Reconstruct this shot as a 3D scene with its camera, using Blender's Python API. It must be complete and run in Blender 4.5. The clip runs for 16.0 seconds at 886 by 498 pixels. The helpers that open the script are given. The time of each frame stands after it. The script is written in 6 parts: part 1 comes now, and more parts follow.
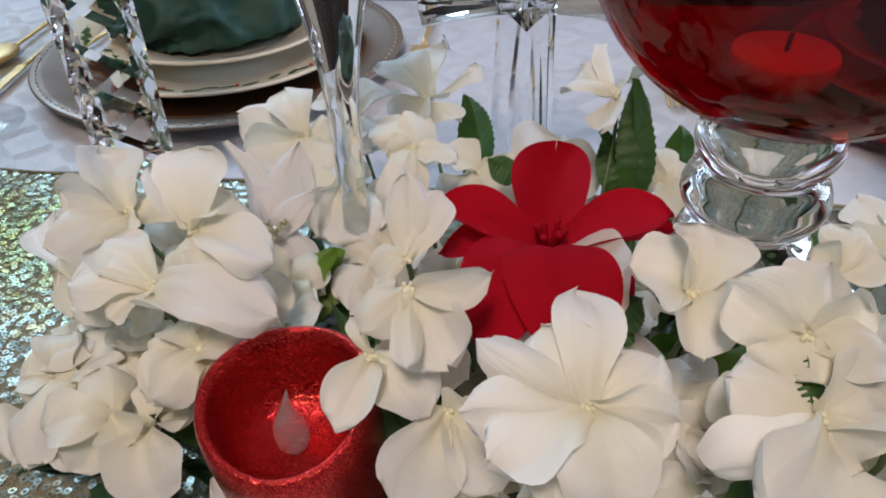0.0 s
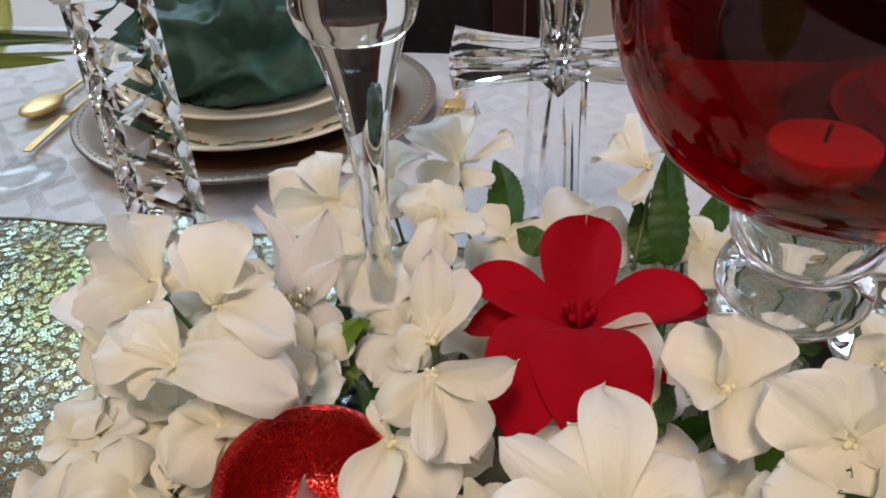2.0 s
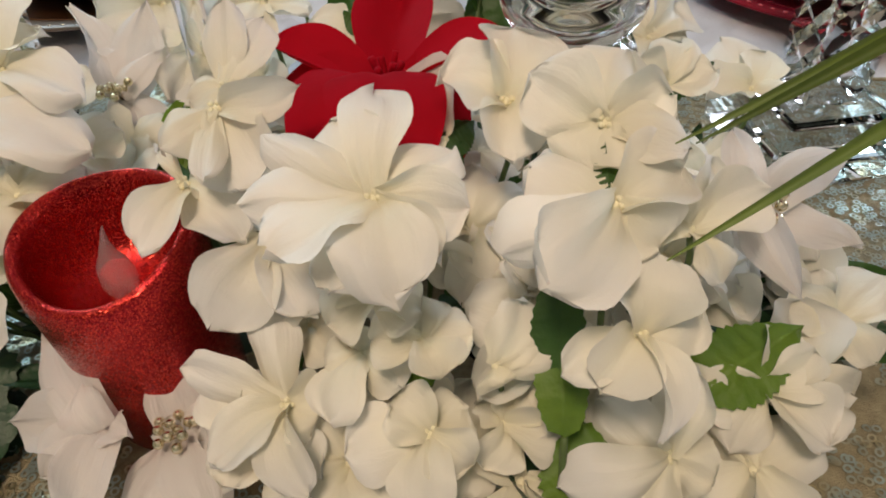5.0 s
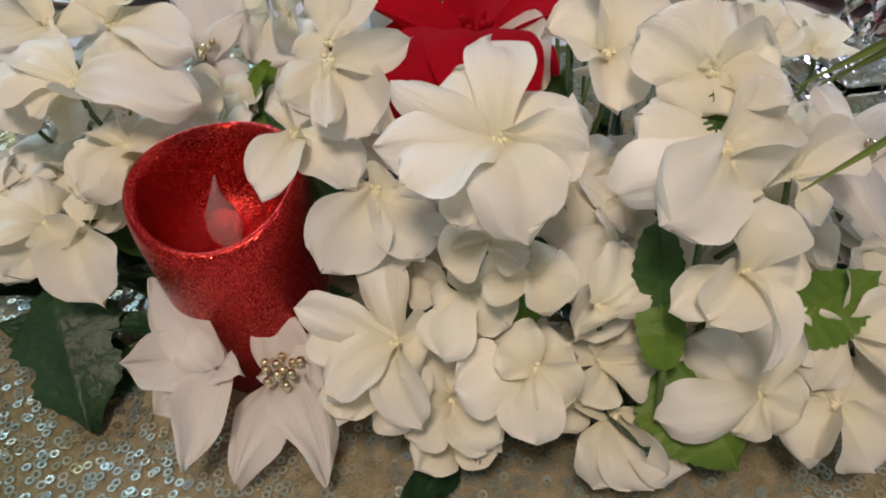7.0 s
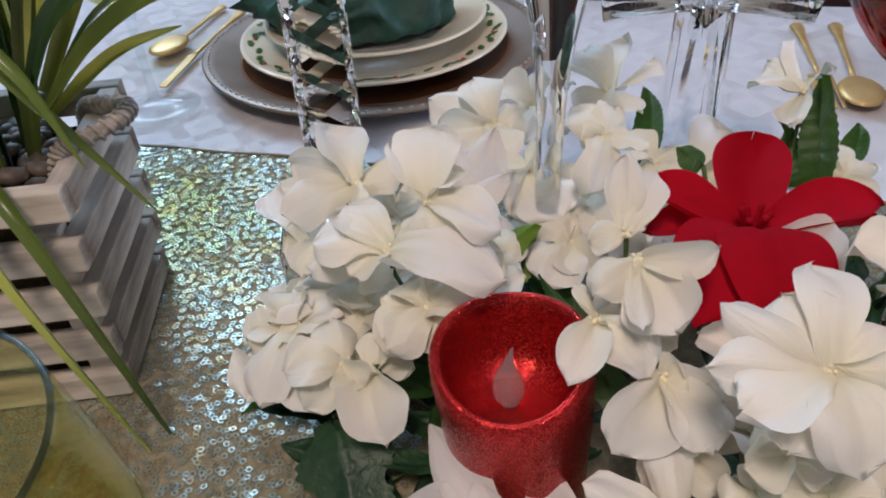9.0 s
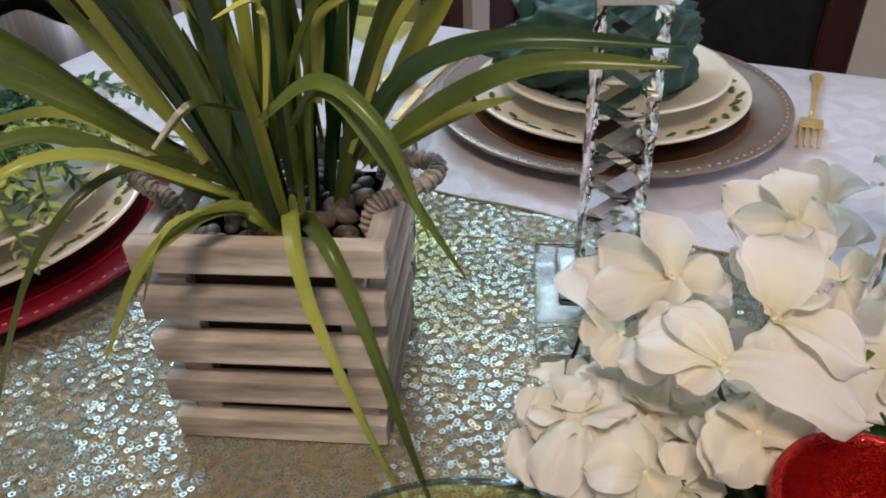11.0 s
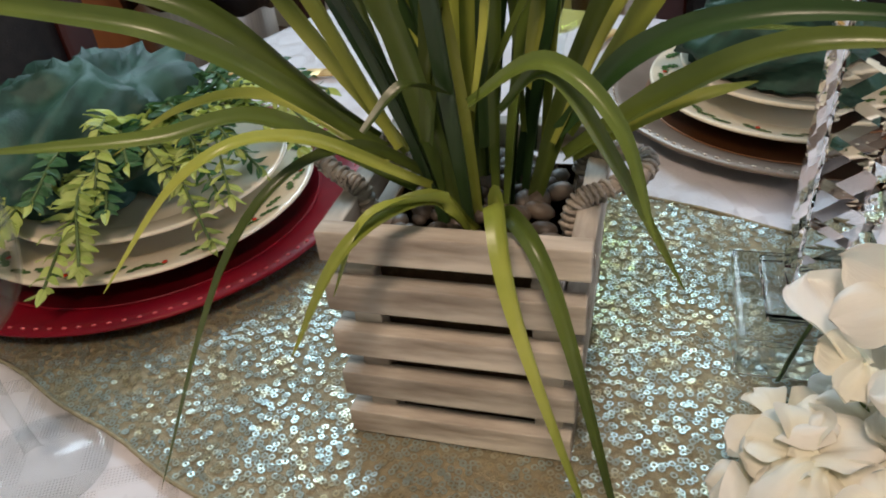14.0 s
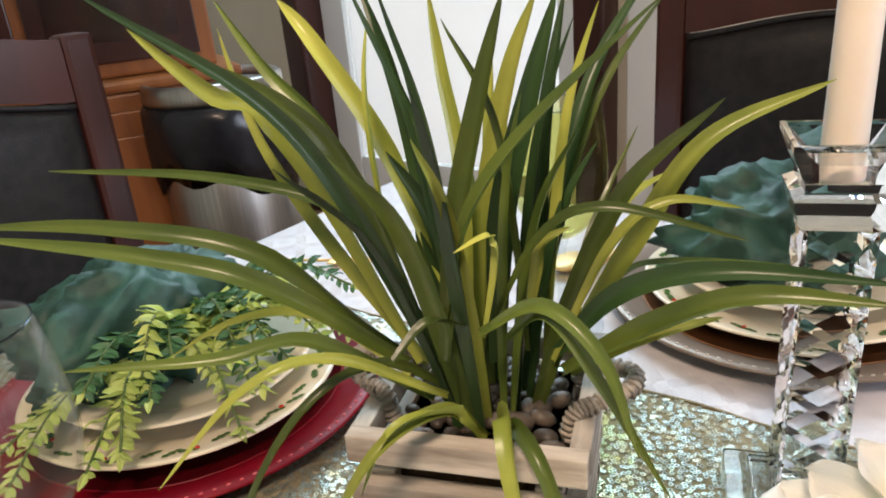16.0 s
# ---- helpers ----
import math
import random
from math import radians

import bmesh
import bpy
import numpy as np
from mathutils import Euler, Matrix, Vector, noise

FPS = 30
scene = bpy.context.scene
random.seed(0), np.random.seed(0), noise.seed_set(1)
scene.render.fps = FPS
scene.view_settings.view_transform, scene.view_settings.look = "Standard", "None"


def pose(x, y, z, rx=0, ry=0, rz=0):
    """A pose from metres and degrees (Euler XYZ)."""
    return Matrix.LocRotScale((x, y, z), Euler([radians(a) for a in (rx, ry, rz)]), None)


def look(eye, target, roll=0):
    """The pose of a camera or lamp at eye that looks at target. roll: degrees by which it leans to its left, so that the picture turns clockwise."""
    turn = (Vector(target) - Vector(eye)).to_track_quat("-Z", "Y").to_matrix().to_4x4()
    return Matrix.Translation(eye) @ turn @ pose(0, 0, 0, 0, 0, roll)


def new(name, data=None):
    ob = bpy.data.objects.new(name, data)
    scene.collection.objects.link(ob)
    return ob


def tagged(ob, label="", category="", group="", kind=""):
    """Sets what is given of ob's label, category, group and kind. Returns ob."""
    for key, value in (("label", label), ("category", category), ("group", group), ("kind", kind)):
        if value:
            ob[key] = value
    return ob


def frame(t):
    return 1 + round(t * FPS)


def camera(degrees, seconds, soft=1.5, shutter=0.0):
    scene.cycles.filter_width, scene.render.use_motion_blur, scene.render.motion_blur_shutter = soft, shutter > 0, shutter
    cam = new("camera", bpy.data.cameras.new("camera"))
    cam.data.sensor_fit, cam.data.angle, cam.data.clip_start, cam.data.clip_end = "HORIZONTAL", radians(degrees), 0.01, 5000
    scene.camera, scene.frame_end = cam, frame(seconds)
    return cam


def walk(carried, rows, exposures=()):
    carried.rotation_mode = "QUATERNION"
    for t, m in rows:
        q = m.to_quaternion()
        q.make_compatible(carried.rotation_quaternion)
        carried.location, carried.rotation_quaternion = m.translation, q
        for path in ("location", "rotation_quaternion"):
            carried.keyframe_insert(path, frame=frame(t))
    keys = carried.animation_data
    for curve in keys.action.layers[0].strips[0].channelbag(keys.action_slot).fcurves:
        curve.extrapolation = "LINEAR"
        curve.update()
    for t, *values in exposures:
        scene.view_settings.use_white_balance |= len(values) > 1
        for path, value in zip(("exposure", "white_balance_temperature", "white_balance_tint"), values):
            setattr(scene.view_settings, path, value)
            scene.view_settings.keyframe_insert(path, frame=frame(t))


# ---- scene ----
cam = camera(62.2, 16.0, soft=1.9)
PATH = [
    (0, (0.0858, 0.0296, 1.0409), (-0.0741, 1.2527, 0.0862), -1.6),
    (0.5, (0.0741, 0.0382, 1.055), (-0.1186, 1.28, 0.1307), -1.8),
    (1, (0.0733, 0.0429, 1.0776), (-0.1451, 1.2987, 0.1775), -2.2),
    (1.5, (0.0757, 0.0437, 1.069), (-0.1529, 1.3073, 0.1829), -2.2),
    (2, (0.0866, 0.0429, 1.0503), (-0.1451, 1.3042, 0.1619), -2.3),
    (2.5, (0.0944, 0.0413, 1.0363), (-0.1279, 1.2893, 0.1276), -2.6),
    (3, (0.1053, 0.039, 1.0269), (-0.1053, 1.2667, 0.0878), -3.2),
    (3.5, (0.1147, 0.0328, 1.0207), (-0.0725, 1.2472, 0.0597), -3.1),
    (4, (0.1271, 0.0257, 1.0144), (-0.0328, 1.2246, 0.0293), -3.1),
    (4.5, (0.1365, 0.0179, 1.0051), (0.0101, 1.2012, -0.0027), -2.7),
    (4.7, (0.1388, 0.0156, 1.0027), (0.0257, 1.1918, -0.016), -2.5),
    (6.8, (0.1092, -0.0086, 0.9949), (0.0413, 1.1279, -0.0721), -1.4),
    (7, (0.1037, -0.0078, 1.0004), (0.0133, 1.1326, -0.0604), -1.8),
    (7.5, (0.0889, -0.0008, 1.0074), (-0.0608, 1.1552, -0.03), -2.8),
    (8, (0.0725, 0.0023, 1.0191), (-0.124, 1.1809, 0.016), -2.8),
    (8.5, (0.0601, 0.0, 1.0339), (-0.195, 1.1934, 0.0613), -3.0),
    (9, (0.0367, -0.0062, 1.0495), (-0.2894, 1.1895, 0.1018), -3.7),
    (9.5, (0.0094, -0.0109, 1.0558), (-0.3689, 1.1864, 0.1307), -3.3),
    (10, (-0.0117, -0.0086, 1.0682), (-0.4649, 1.1778, 0.1627), -3.2),
    (10.2, (-0.0234, -0.0109, 1.0714), (-0.4953, 1.177, 0.1775), -2.7),
    (12.3, (-0.0874, 0.0062, 1.0378), (-0.7839, 1.0358, 0.0948), -3.3),
    (12.5, (-0.0944, 0.0078, 1.0308), (-0.7925, 1.0249, 0.0753), -3.3),
    (13, (-0.0975, 0.0086, 1.0199), (-0.8221, 1.0046, 0.062), -4.4),
    (13.5, (-0.0959, 0.0039, 1.0339), (-0.8564, 0.9945, 0.0995), -5.5),
    (13.8, (-0.0983, -0.0031, 1.0448), (-0.8728, 1.0031, 0.1393), -5.8),
    (14, (-0.0952, -0.0016, 1.0534), (-0.8962, 1.0007, 0.165), -6.4),
    (14.5, (-0.0881, -0.0086, 1.0659), (-0.929, 1.0265, 0.2563), -6.6),
    (15, (-0.0842, -0.0172, 1.076), (-0.943, 1.0647, 0.3506), -5.9),
    (15.5, (-0.0749, -0.0086, 1.1018), (-0.9656, 1.0733, 0.4162), -6.8),
    (16, (-0.0741, -0.0296, 1.1026), (-0.9633, 1.1076, 0.5129), -5.2),
]
walk(cam, [(t, look(eye, target, roll)) for t, eye, target, roll in PATH], [
    (0, -0.17, 5950, 15), (1, -0.12, 6000, 18), (2, -0.10, 6500, 16), (3, -0.09, 6900, 12), (4.5, -0.08, 6800, 11), (7, -0.14, 6400, 13), (8.5, -0.18, 5850, 17), (10, -0.06, 6150, 18),
    (12.5, -0.04, 6400, 14), (13.5, -0.06, 6450, 13), (14.5, 0.16, 6800, 13), (16, 0.53, 6850, 14)])

# ---- light ----
world = bpy.data.worlds.new("world")
scene.world = world
world.use_nodes = True
wn = world.node_tree.nodes
sky = wn.new("ShaderNodeTexSky")
sky.sky_type = 'NISHITA'
sky.sun_disc = False
sky.sun_elevation, sky.sun_rotation = radians(35), radians(-60)
world.node_tree.links.new(sky.outputs[0], wn["Background"].inputs[0])
wn["Background"].inputs[1].default_value = 0.10


def area_lamp(name, m, size_x, size_y, watts, colour):
    data = bpy.data.lights.new(name, 'AREA')
    data.shape, data.size, data.size_y = 'RECTANGLE', size_x, size_y
    data.energy, data.color = watts, colour
    ob = new(name, data)
    ob.matrix_world = m
    return ob


# daylight in the high window of the far wall and in the side window, and the shaded dining lamp over the table
area_lamp("clerestory_daylight", look((-1.60, 2.27, 2.52), (-0.4, 0.3, 0.8)), 2.0, 0.80, 74, (0.58, 0.83, 1.0))
area_lamp("window_daylight", look((2.62, 1.4, 1.6), (0.2, 0.3, 0.8)), 1.2, 1.2, 44, (0.76, 0.84, 1.0))
lamp_data = bpy.data.lights.new("dining_lamp_bulb", 'SPOT')
lamp_data.energy, lamp_data.color, lamp_data.shadow_soft_size = 44.0, (1.0, 0.785, 0.60), 0.13
lamp_data.cycles.use_multiple_importance_sampling = False
lamp_data.spot_size, lamp_data.spot_blend = radians(150), 0.6
new("dining_lamp_bulb", lamp_data).matrix_world = look((0.02, -0.36, 1.92), (0.06, 0.18, 0.8))



# ---- materials ----
def material(name, colour, rough=0.5, metal=0.0, second=None, scale=40.0, mix=(0.35, 0.65), bump=0.0, bump_scale=None,
             stretch=(1, 1, 1), transmission=0.0, sheen=0.0, ior=1.45, coat=0.0, random=0.0, coords="Object", subsurface=0.0, detail=6.0):
    m = bpy.data.materials.new(name)
    m.use_nodes = True
    nt = m.node_tree
    b = nt.nodes["Principled BSDF"]
    b.inputs["Base Color"].default_value = (*colour, 1)
    b.inputs["Roughness"].default_value = rough
    b.inputs["Metallic"].default_value = metal
    b.inputs["IOR"].default_value = ior
    b.inputs["Transmission Weight"].default_value = transmission
    b.inputs["Sheen Weight"].default_value = sheen
    b.inputs["Coat Weight"].default_value = coat
    if subsurface:
        b.inputs["Subsurface Weight"].default_value = subsurface
        b.inputs["Subsurface Radius"].default_value = (0.004, 0.003, 0.002)
        b.inputs["Subsurface Scale"].default_value = 0.5
    tc = nt.nodes.new("ShaderNodeTexCoord")
    mp = nt.nodes.new("ShaderNodeMapping")
    mp.inputs["Scale"].default_value = stretch
    nt.links.new(tc.outputs[coords], mp.inputs[0])
    if second:
        n = nt.nodes.new("ShaderNodeTexNoise")
        n.inputs["Scale"].default_value, n.inputs["Detail"].default_value = scale, detail
        nt.links.new(mp.outputs[0], n.inputs["Vector"])
        r = nt.nodes.new("ShaderNodeValToRGB")
        r.color_ramp.elements[0].position, r.color_ramp.elements[1].position = mix
        r.color_ramp.elements[0].color, r.color_ramp.elements[1].color = (*colour, 1), (*second, 1)
        nt.links.new(n.outputs[0], r.inputs[0])
        out = r.outputs[0]
        if random:
            info = nt.nodes.new("ShaderNodeObjectInfo")
            hs = nt.nodes.new("ShaderNodeHueSaturation")
            rng = nt.nodes.new("ShaderNodeMapRange")
            rng.inputs["To Min"].default_value, rng.inputs["To Max"].default_value = 1 - random, 1 + random
            nt.links.new(info.outputs["Random"], rng.inputs["Value"])
            nt.links.new(rng.outputs[0], hs.inputs["Value"])
            nt.links.new(out, hs.inputs["Color"])
            out = hs.outputs[0]
        nt.links.new(out, b.inputs["Base Color"])
    if bump:
        n2 = nt.nodes.new("ShaderNodeTexNoise")
        n2.inputs["Scale"].default_value, n2.inputs["Detail"].default_value = bump_scale or scale, 8
        nt.links.new(mp.outputs[0], n2.inputs["Vector"])
        bp = nt.nodes.new("ShaderNodeBump")
        bp.inputs["Strength"].default_value, bp.inputs["Distance"].default_value = bump, 0.002
        nt.links.new(n2.outputs[0], bp.inputs["Height"])
        nt.links.new(bp.outputs[0], b.inputs["Normal"])
    return m


def translucent(m, colour, share):
    """Lets thin cloth or leaves pass some light."""
    nt = m.node_tree
    b, o = nt.nodes["Principled BSDF"], nt.nodes["Material Output"]
    t = nt.nodes.new("ShaderNodeBsdfTranslucent")
    t.inputs[0].default_value = (*colour, 1)
    x = nt.nodes.new("ShaderNodeMixShader")
    x.inputs[0].default_value = share
    nt.links.new(b.outputs[0], x.inputs[1])
    nt.links.new(t.outputs[0], x.inputs[2])
    nt.links.new(x.outputs[0], o.inputs[0])
    return m


def glitter(name, colour, spark, rough=0.3):
    """Fine glitter: flakes that each tilt their own way."""
    m = bpy.data.materials.new(name)
    m.use_nodes = True
    nt = m.node_tree
    b = nt.nodes["Principled BSDF"]
    tc = nt.nodes.new("ShaderNodeTexCoord")
    v = nt.nodes.new("ShaderNodeTexVoronoi")
    v.inputs["Scale"].default_value = 3000
    nt.links.new(tc.outputs["Object"], v.inputs["Vector"])
    geo = nt.nodes.new("ShaderNodeNewGeometry")
    sub = nt.nodes.new("ShaderNodeVectorMath")
    sub.operation = 'SUBTRACT'
    sub.inputs[1].default_value = (0.5, 0.5, 0.5)
    nt.links.new(v.outputs["Color"], sub.inputs[0])
    mul = nt.nodes.new("ShaderNodeVectorMath")
    mul.operation = 'SCALE'
    mul.inputs["Scale"].default_value = 0.52
    nt.links.new(sub.outputs[0], mul.inputs[0])
    add = nt.nodes.new("ShaderNodeVectorMath")
    nt.links.new(geo.outputs["Normal"], add.inputs[0])
    nt.links.new(mul.outputs[0], add.inputs[1])
    nrm = nt.nodes.new("ShaderNodeVectorMath")
    nrm.operation = 'NORMALIZE'
    nt.links.new(add.outputs[0], nrm.inputs[0])
    nt.links.new(nrm.outputs[0], b.inputs["Normal"])
    r = nt.nodes.new("ShaderNodeValToRGB")
    r.color_ramp.elements[0].color, r.color_ramp.elements[1].color = (*colour, 1), (*spark, 1)
    r.color_ramp.elements[0].position, r.color_ramp.elements[1].position = 0.50, 0.90
    nt.links.new(v.outputs["Color"], r.inputs[0])
    nt.links.new(r.outputs[0], b.inputs["Base Color"])
    b.inputs["Metallic"].default_value, b.inputs["Roughness"].default_value = 0.75, rough
    return m


M_WALL = material("cream_wall_paint", (0.72, 0.66, 0.55), 0.8, second=(0.66, 0.60, 0.49), scale=3, bump=0.15, bump_scale=120)
M_CEIL = material("ceiling_paint", (0.78, 0.76, 0.72), 0.9, second=(0.74, 0.72, 0.68), scale=2)
M_FLOOR = material("floor_wood", (0.20, 0.10, 0.05), 0.4, second=(0.12, 0.06, 0.03), scale=6, stretch=(1, 9, 1))
M_DARKWOOD = material("dark_cherry_wood", (0.055, 0.014, 0.010), 0.28, second=(0.030, 0.008, 0.006), scale=14, stretch=(1, 1, 0.12), coat=0.08)
M_ORANGEWOOD = material("orange_oak", (0.34, 0.12, 0.035), 0.35, second=(0.20, 0.06, 0.018), scale=12, stretch=(1, 1, 0.1), bump=0.1)
M_LEATHER = material("black_leather", (0.012, 0.011, 0.012), 0.36, ior=1.28, second=(0.020, 0.018, 0.018), scale=60, bump=0.35, bump_scale=500)
M_STEEL = material("brushed_steel", (0.50, 0.48, 0.45), 0.34, metal=1.0, second=(0.40, 0.38, 0.36), scale=30, stretch=(8, 8, 0.2))
M_BAG = material("black_plastic_bag", (0.012, 0.012, 0.016), 0.25, second=(0.02, 0.02, 0.025), scale=20, bump=1.0, bump_scale=18)
M_WHITEDOOR = material("white_door_paint", (0.80, 0.80, 0.78), 0.5, second=(0.76, 0.76, 0.74), scale=3)
M_CLOTH = material("white_damask", (0.66, 0.64, 0.67), 0.55, second=(0.61, 0.59, 0.63), scale=25, sheen=0.2)


def damask(m, x0, y0, cell):
    """Weaves the cloth: hatched bands with corded edges, nested squares where they cross, a flower in every field."""
    nt = m.node_tree
    b = nt.nodes["Principled BSDF"]

    def mth(op, a, c=0.0, d=0.0):
        n = nt.nodes.new("ShaderNodeMath")
        n.operation = op
        for k, v in enumerate((a, c, d)):
            if isinstance(v, (int, float)):
                n.inputs[k].default_value = v
            else:
                nt.links.new(v, n.inputs[k])
        return n.outputs[0]
    tc = nt.nodes.new("ShaderNodeTexCoord")
    sp = nt.nodes.new("ShaderNodeSeparateXYZ")
    nt.links.new(tc.outputs["Object"], sp.inputs[0])
    x, y = mth('SUBTRACT', sp.outputs[0], x0), mth('SUBTRACT', sp.outputs[1], y0)
    k = 1 / (cell * math.sqrt(2))
    u, v = mth('MULTIPLY', mth('ADD', x, y), k), mth('MULTIPLY', mth('SUBTRACT', y, x), k)
    fu = mth('ABSOLUTE', mth('SUBTRACT', mth('FRACT', mth('ADD', u, 0.5)), 0.5))
    fv = mth('ABSOLUTE', mth('SUBTRACT', mth('FRACT', mth('ADD', v, 0.5)), 0.5))
    lo, hi = mth('MINIMUM', fu, fv), mth('MAXIMUM', fu, fv)
    cord = mth('MAXIMUM', mth('LESS_THAN', mth('ABSOLUTE', mth('SUBTRACT', fu, 0.15)), 0.014), mth('LESS_THAN', mth('ABSOLUTE', mth('SUBTRACT', fv, 0.15)), 0.014))
    band = mth('MULTIPLY', mth('LESS_THAN', lo, 0.13), mth('GREATER_THAN', hi, 0.17))
    hatch = mth('MULTIPLY', mth('SINE', mth('MULTIPLY', mth('ADD', u, v), 75.0)), mth('SINE', mth('MULTIPLY', mth('SUBTRACT', u, v), 75.0)))
    hatch = mth('MULTIPLY', band, mth('MULTIPLY', hatch, 0.5))
    nest = mth('MULTIPLY', mth('LESS_THAN', hi, 0.13), mth('LESS_THAN', mth('ABSOLUTE', mth('SUBTRACT', hi, 0.065)), 0.016))
    cu, cv = mth('SUBTRACT', 0.5, fu), mth('SUBTRACT', 0.5, fv)
    far = mth('SQRT', mth('ADD', mth('MULTIPLY', cu, cu), mth('MULTIPLY', cv, cv)))
    leafy = mth('ADD', 0.13, mth('MULTIPLY', 0.07, mth('COSINE', mth('MULTIPLY', 8.0, mth('ARCTAN2', cv, cu)))))
    flower = mth('MULTIPLY', mth('LESS_THAN', far, leafy), mth('GREATER_THAN', far, 0.03))
    h = mth('ADD', mth('ADD', cord, hatch), mth('SUBTRACT', nest, mth('MULTIPLY', flower, 0.6)))
    bp = nt.nodes.new("ShaderNodeBump")
    bp.inputs["Strength"].default_value, bp.inputs["Distance"].default_value = 0.9, 0.0007
    nt.links.new(h, bp.inputs["Height"])
    nt.links.new(bp.outputs[0], b.inputs["Normal"])
    old = b.inputs["Base Color"].links[0].from_socket
    hs = nt.nodes.new("ShaderNodeHueSaturation")
    nt.links.new(old, hs.inputs["Color"])
    nt.links.new(mth('SUBTRACT', 1.0, mth('ADD', mth('MULTIPLY', flower, 0.06), mth('ADD', mth('MULTIPLY', band, 0.03), mth('MULTIPLY', nest, 0.04)))), hs.inputs["Value"])
    nt.links.new(hs.outputs[0], b.inputs["Base Color"])


damask(M_CLOTH, -0.3532, 0.0777, 0.0445)
M_MESHCLOTH = material("runner_net", (0.25, 0.215, 0.135), 0.6, second=(0.36, 0.315, 0.205), scale=240, metal=0.25, bump=0.5, bump_scale=1400)
M_SEQUIN = material("champagne_sequin", (0.43, 0.51, 0.48), 0.29, metal=0.68, second=(0.50, 0.42, 0.25), scale=70, mix=(0.47, 0.66))
M_PETAL = translucent(material("white_silk_petal", (0.83, 0.83, 0.81), 0.6, second=(0.75, 0.74, 0.71), scale=26, sheen=0.1, bump=0.10, bump_scale=160, random=0.10), (0.88, 0.83, 0.66), 0.24)


def dye_and_glow(m, colour, reach):
    """The yellow dye of a cloth petal plus painted translucent warmth, strongest at its foot."""
    nt = m.node_tree
    b = nt.nodes["Principled BSDF"]
    old = b.inputs["Base Color"].links[0].from_socket
    tc = nt.nodes.new("ShaderNodeTexCoord")
    ln = nt.nodes.new("ShaderNodeVectorMath")
    ln.operation = 'LENGTH'
    nt.links.new(tc.outputs["Object"], ln.inputs[0])
    mr = nt.nodes.new("ShaderNodeMapRange")
    mr.inputs["From Max"].default_value, mr.inputs["To Min"].default_value, mr.inputs["To Max"].default_value = reach, 0.60, 0.0
    nt.links.new(ln.outputs["Value"], mr.inputs["Value"])
    mx = nt.nodes.new("ShaderNodeMixRGB")
    mx.inputs[2].default_value = (*colour, 1)
    nt.links.new(mr.outputs[0], mx.inputs[0])
    nt.links.new(old, mx.inputs[1])
    nt.links.new(mx.outputs[0], b.inputs["Base Color"])


def petal_veins(m, lines, depth):
    """Fine creases pressed into a cloth petal, fanning out from its foot, over a fine weave."""
    nt = m.node_tree
    b = nt.nodes["Principled BSDF"]
    tc = nt.nodes.new("ShaderNodeTexCoord")
    mp = nt.nodes.new("ShaderNodeMapping")
    mp.inputs["Scale"].default_value = (lines, 1.6, 1.0)
    nt.links.new(tc.outputs["UV"], mp.inputs[0])
    info = nt.nodes.new("ShaderNodeObjectInfo")
    shift = nt.nodes.new("ShaderNodeCombineXYZ")
    scale = nt.nodes.new("ShaderNodeMath")
    scale.operation = 'MULTIPLY'
    scale.inputs[1].default_value = 37.0
    nt.links.new(info.outputs["Random"], scale.inputs[0])
    nt.links.new(scale.outputs[0], shift.inputs[1])
    nt.links.new(shift.outputs[0], mp.inputs["Location"])
    n = nt.nodes.new("ShaderNodeTexNoise")
    n.inputs["Scale"].default_value, n.inputs["Detail"].default_value = 1.0, 3.0
    nt.links.new(mp.outputs[0], n.inputs["Vector"])
    bp = nt.nodes.new("ShaderNodeBump")
    bp.inputs["Strength"].default_value, bp.inputs["Distance"].default_value = 0.8, depth
    nt.links.new(n.outputs[0], bp.inputs["Height"])
    weave = nt.nodes.new("ShaderNodeTexNoise")
    weave.inputs["Scale"].default_value, weave.inputs["Detail"].default_value = 1900.0, 2.0
    nt.links.new(tc.outputs["Object"], weave.inputs["Vector"])
    bp2 = nt.nodes.new("ShaderNodeBump")
    bp2.inputs["Strength"].default_value, bp2.inputs["Distance"].default_value = 0.35, 0.0003
    nt.links.new(weave.outputs[0], bp2.inputs["Height"])
    nt.links.new(bp.outputs[0], bp2.inputs["Normal"])
    crumple = nt.nodes.new("ShaderNodeTexNoise")
    crumple.inputs["Scale"].default_value, crumple.inputs["Detail"].default_value, crumple.inputs["Distortion"].default_value = 70.0, 1.5, 0.4
    nt.links.new(tc.outputs["Object"], crumple.inputs["Vector"])
    bp3 = nt.nodes.new("ShaderNodeBump")
    bp3.inputs["Strength"].default_value, bp3.inputs["Distance"].default_value = 0.40, 0.0030
    nt.links.new(crumple.outputs[0], bp3.inputs["Height"])
    nt.links.new(bp2.outputs[0], bp3.inputs["Normal"])
    nt.links.new(bp3.outputs[0], b.inputs["Normal"])
    b.inputs["Roughness"].default_value = 0.48


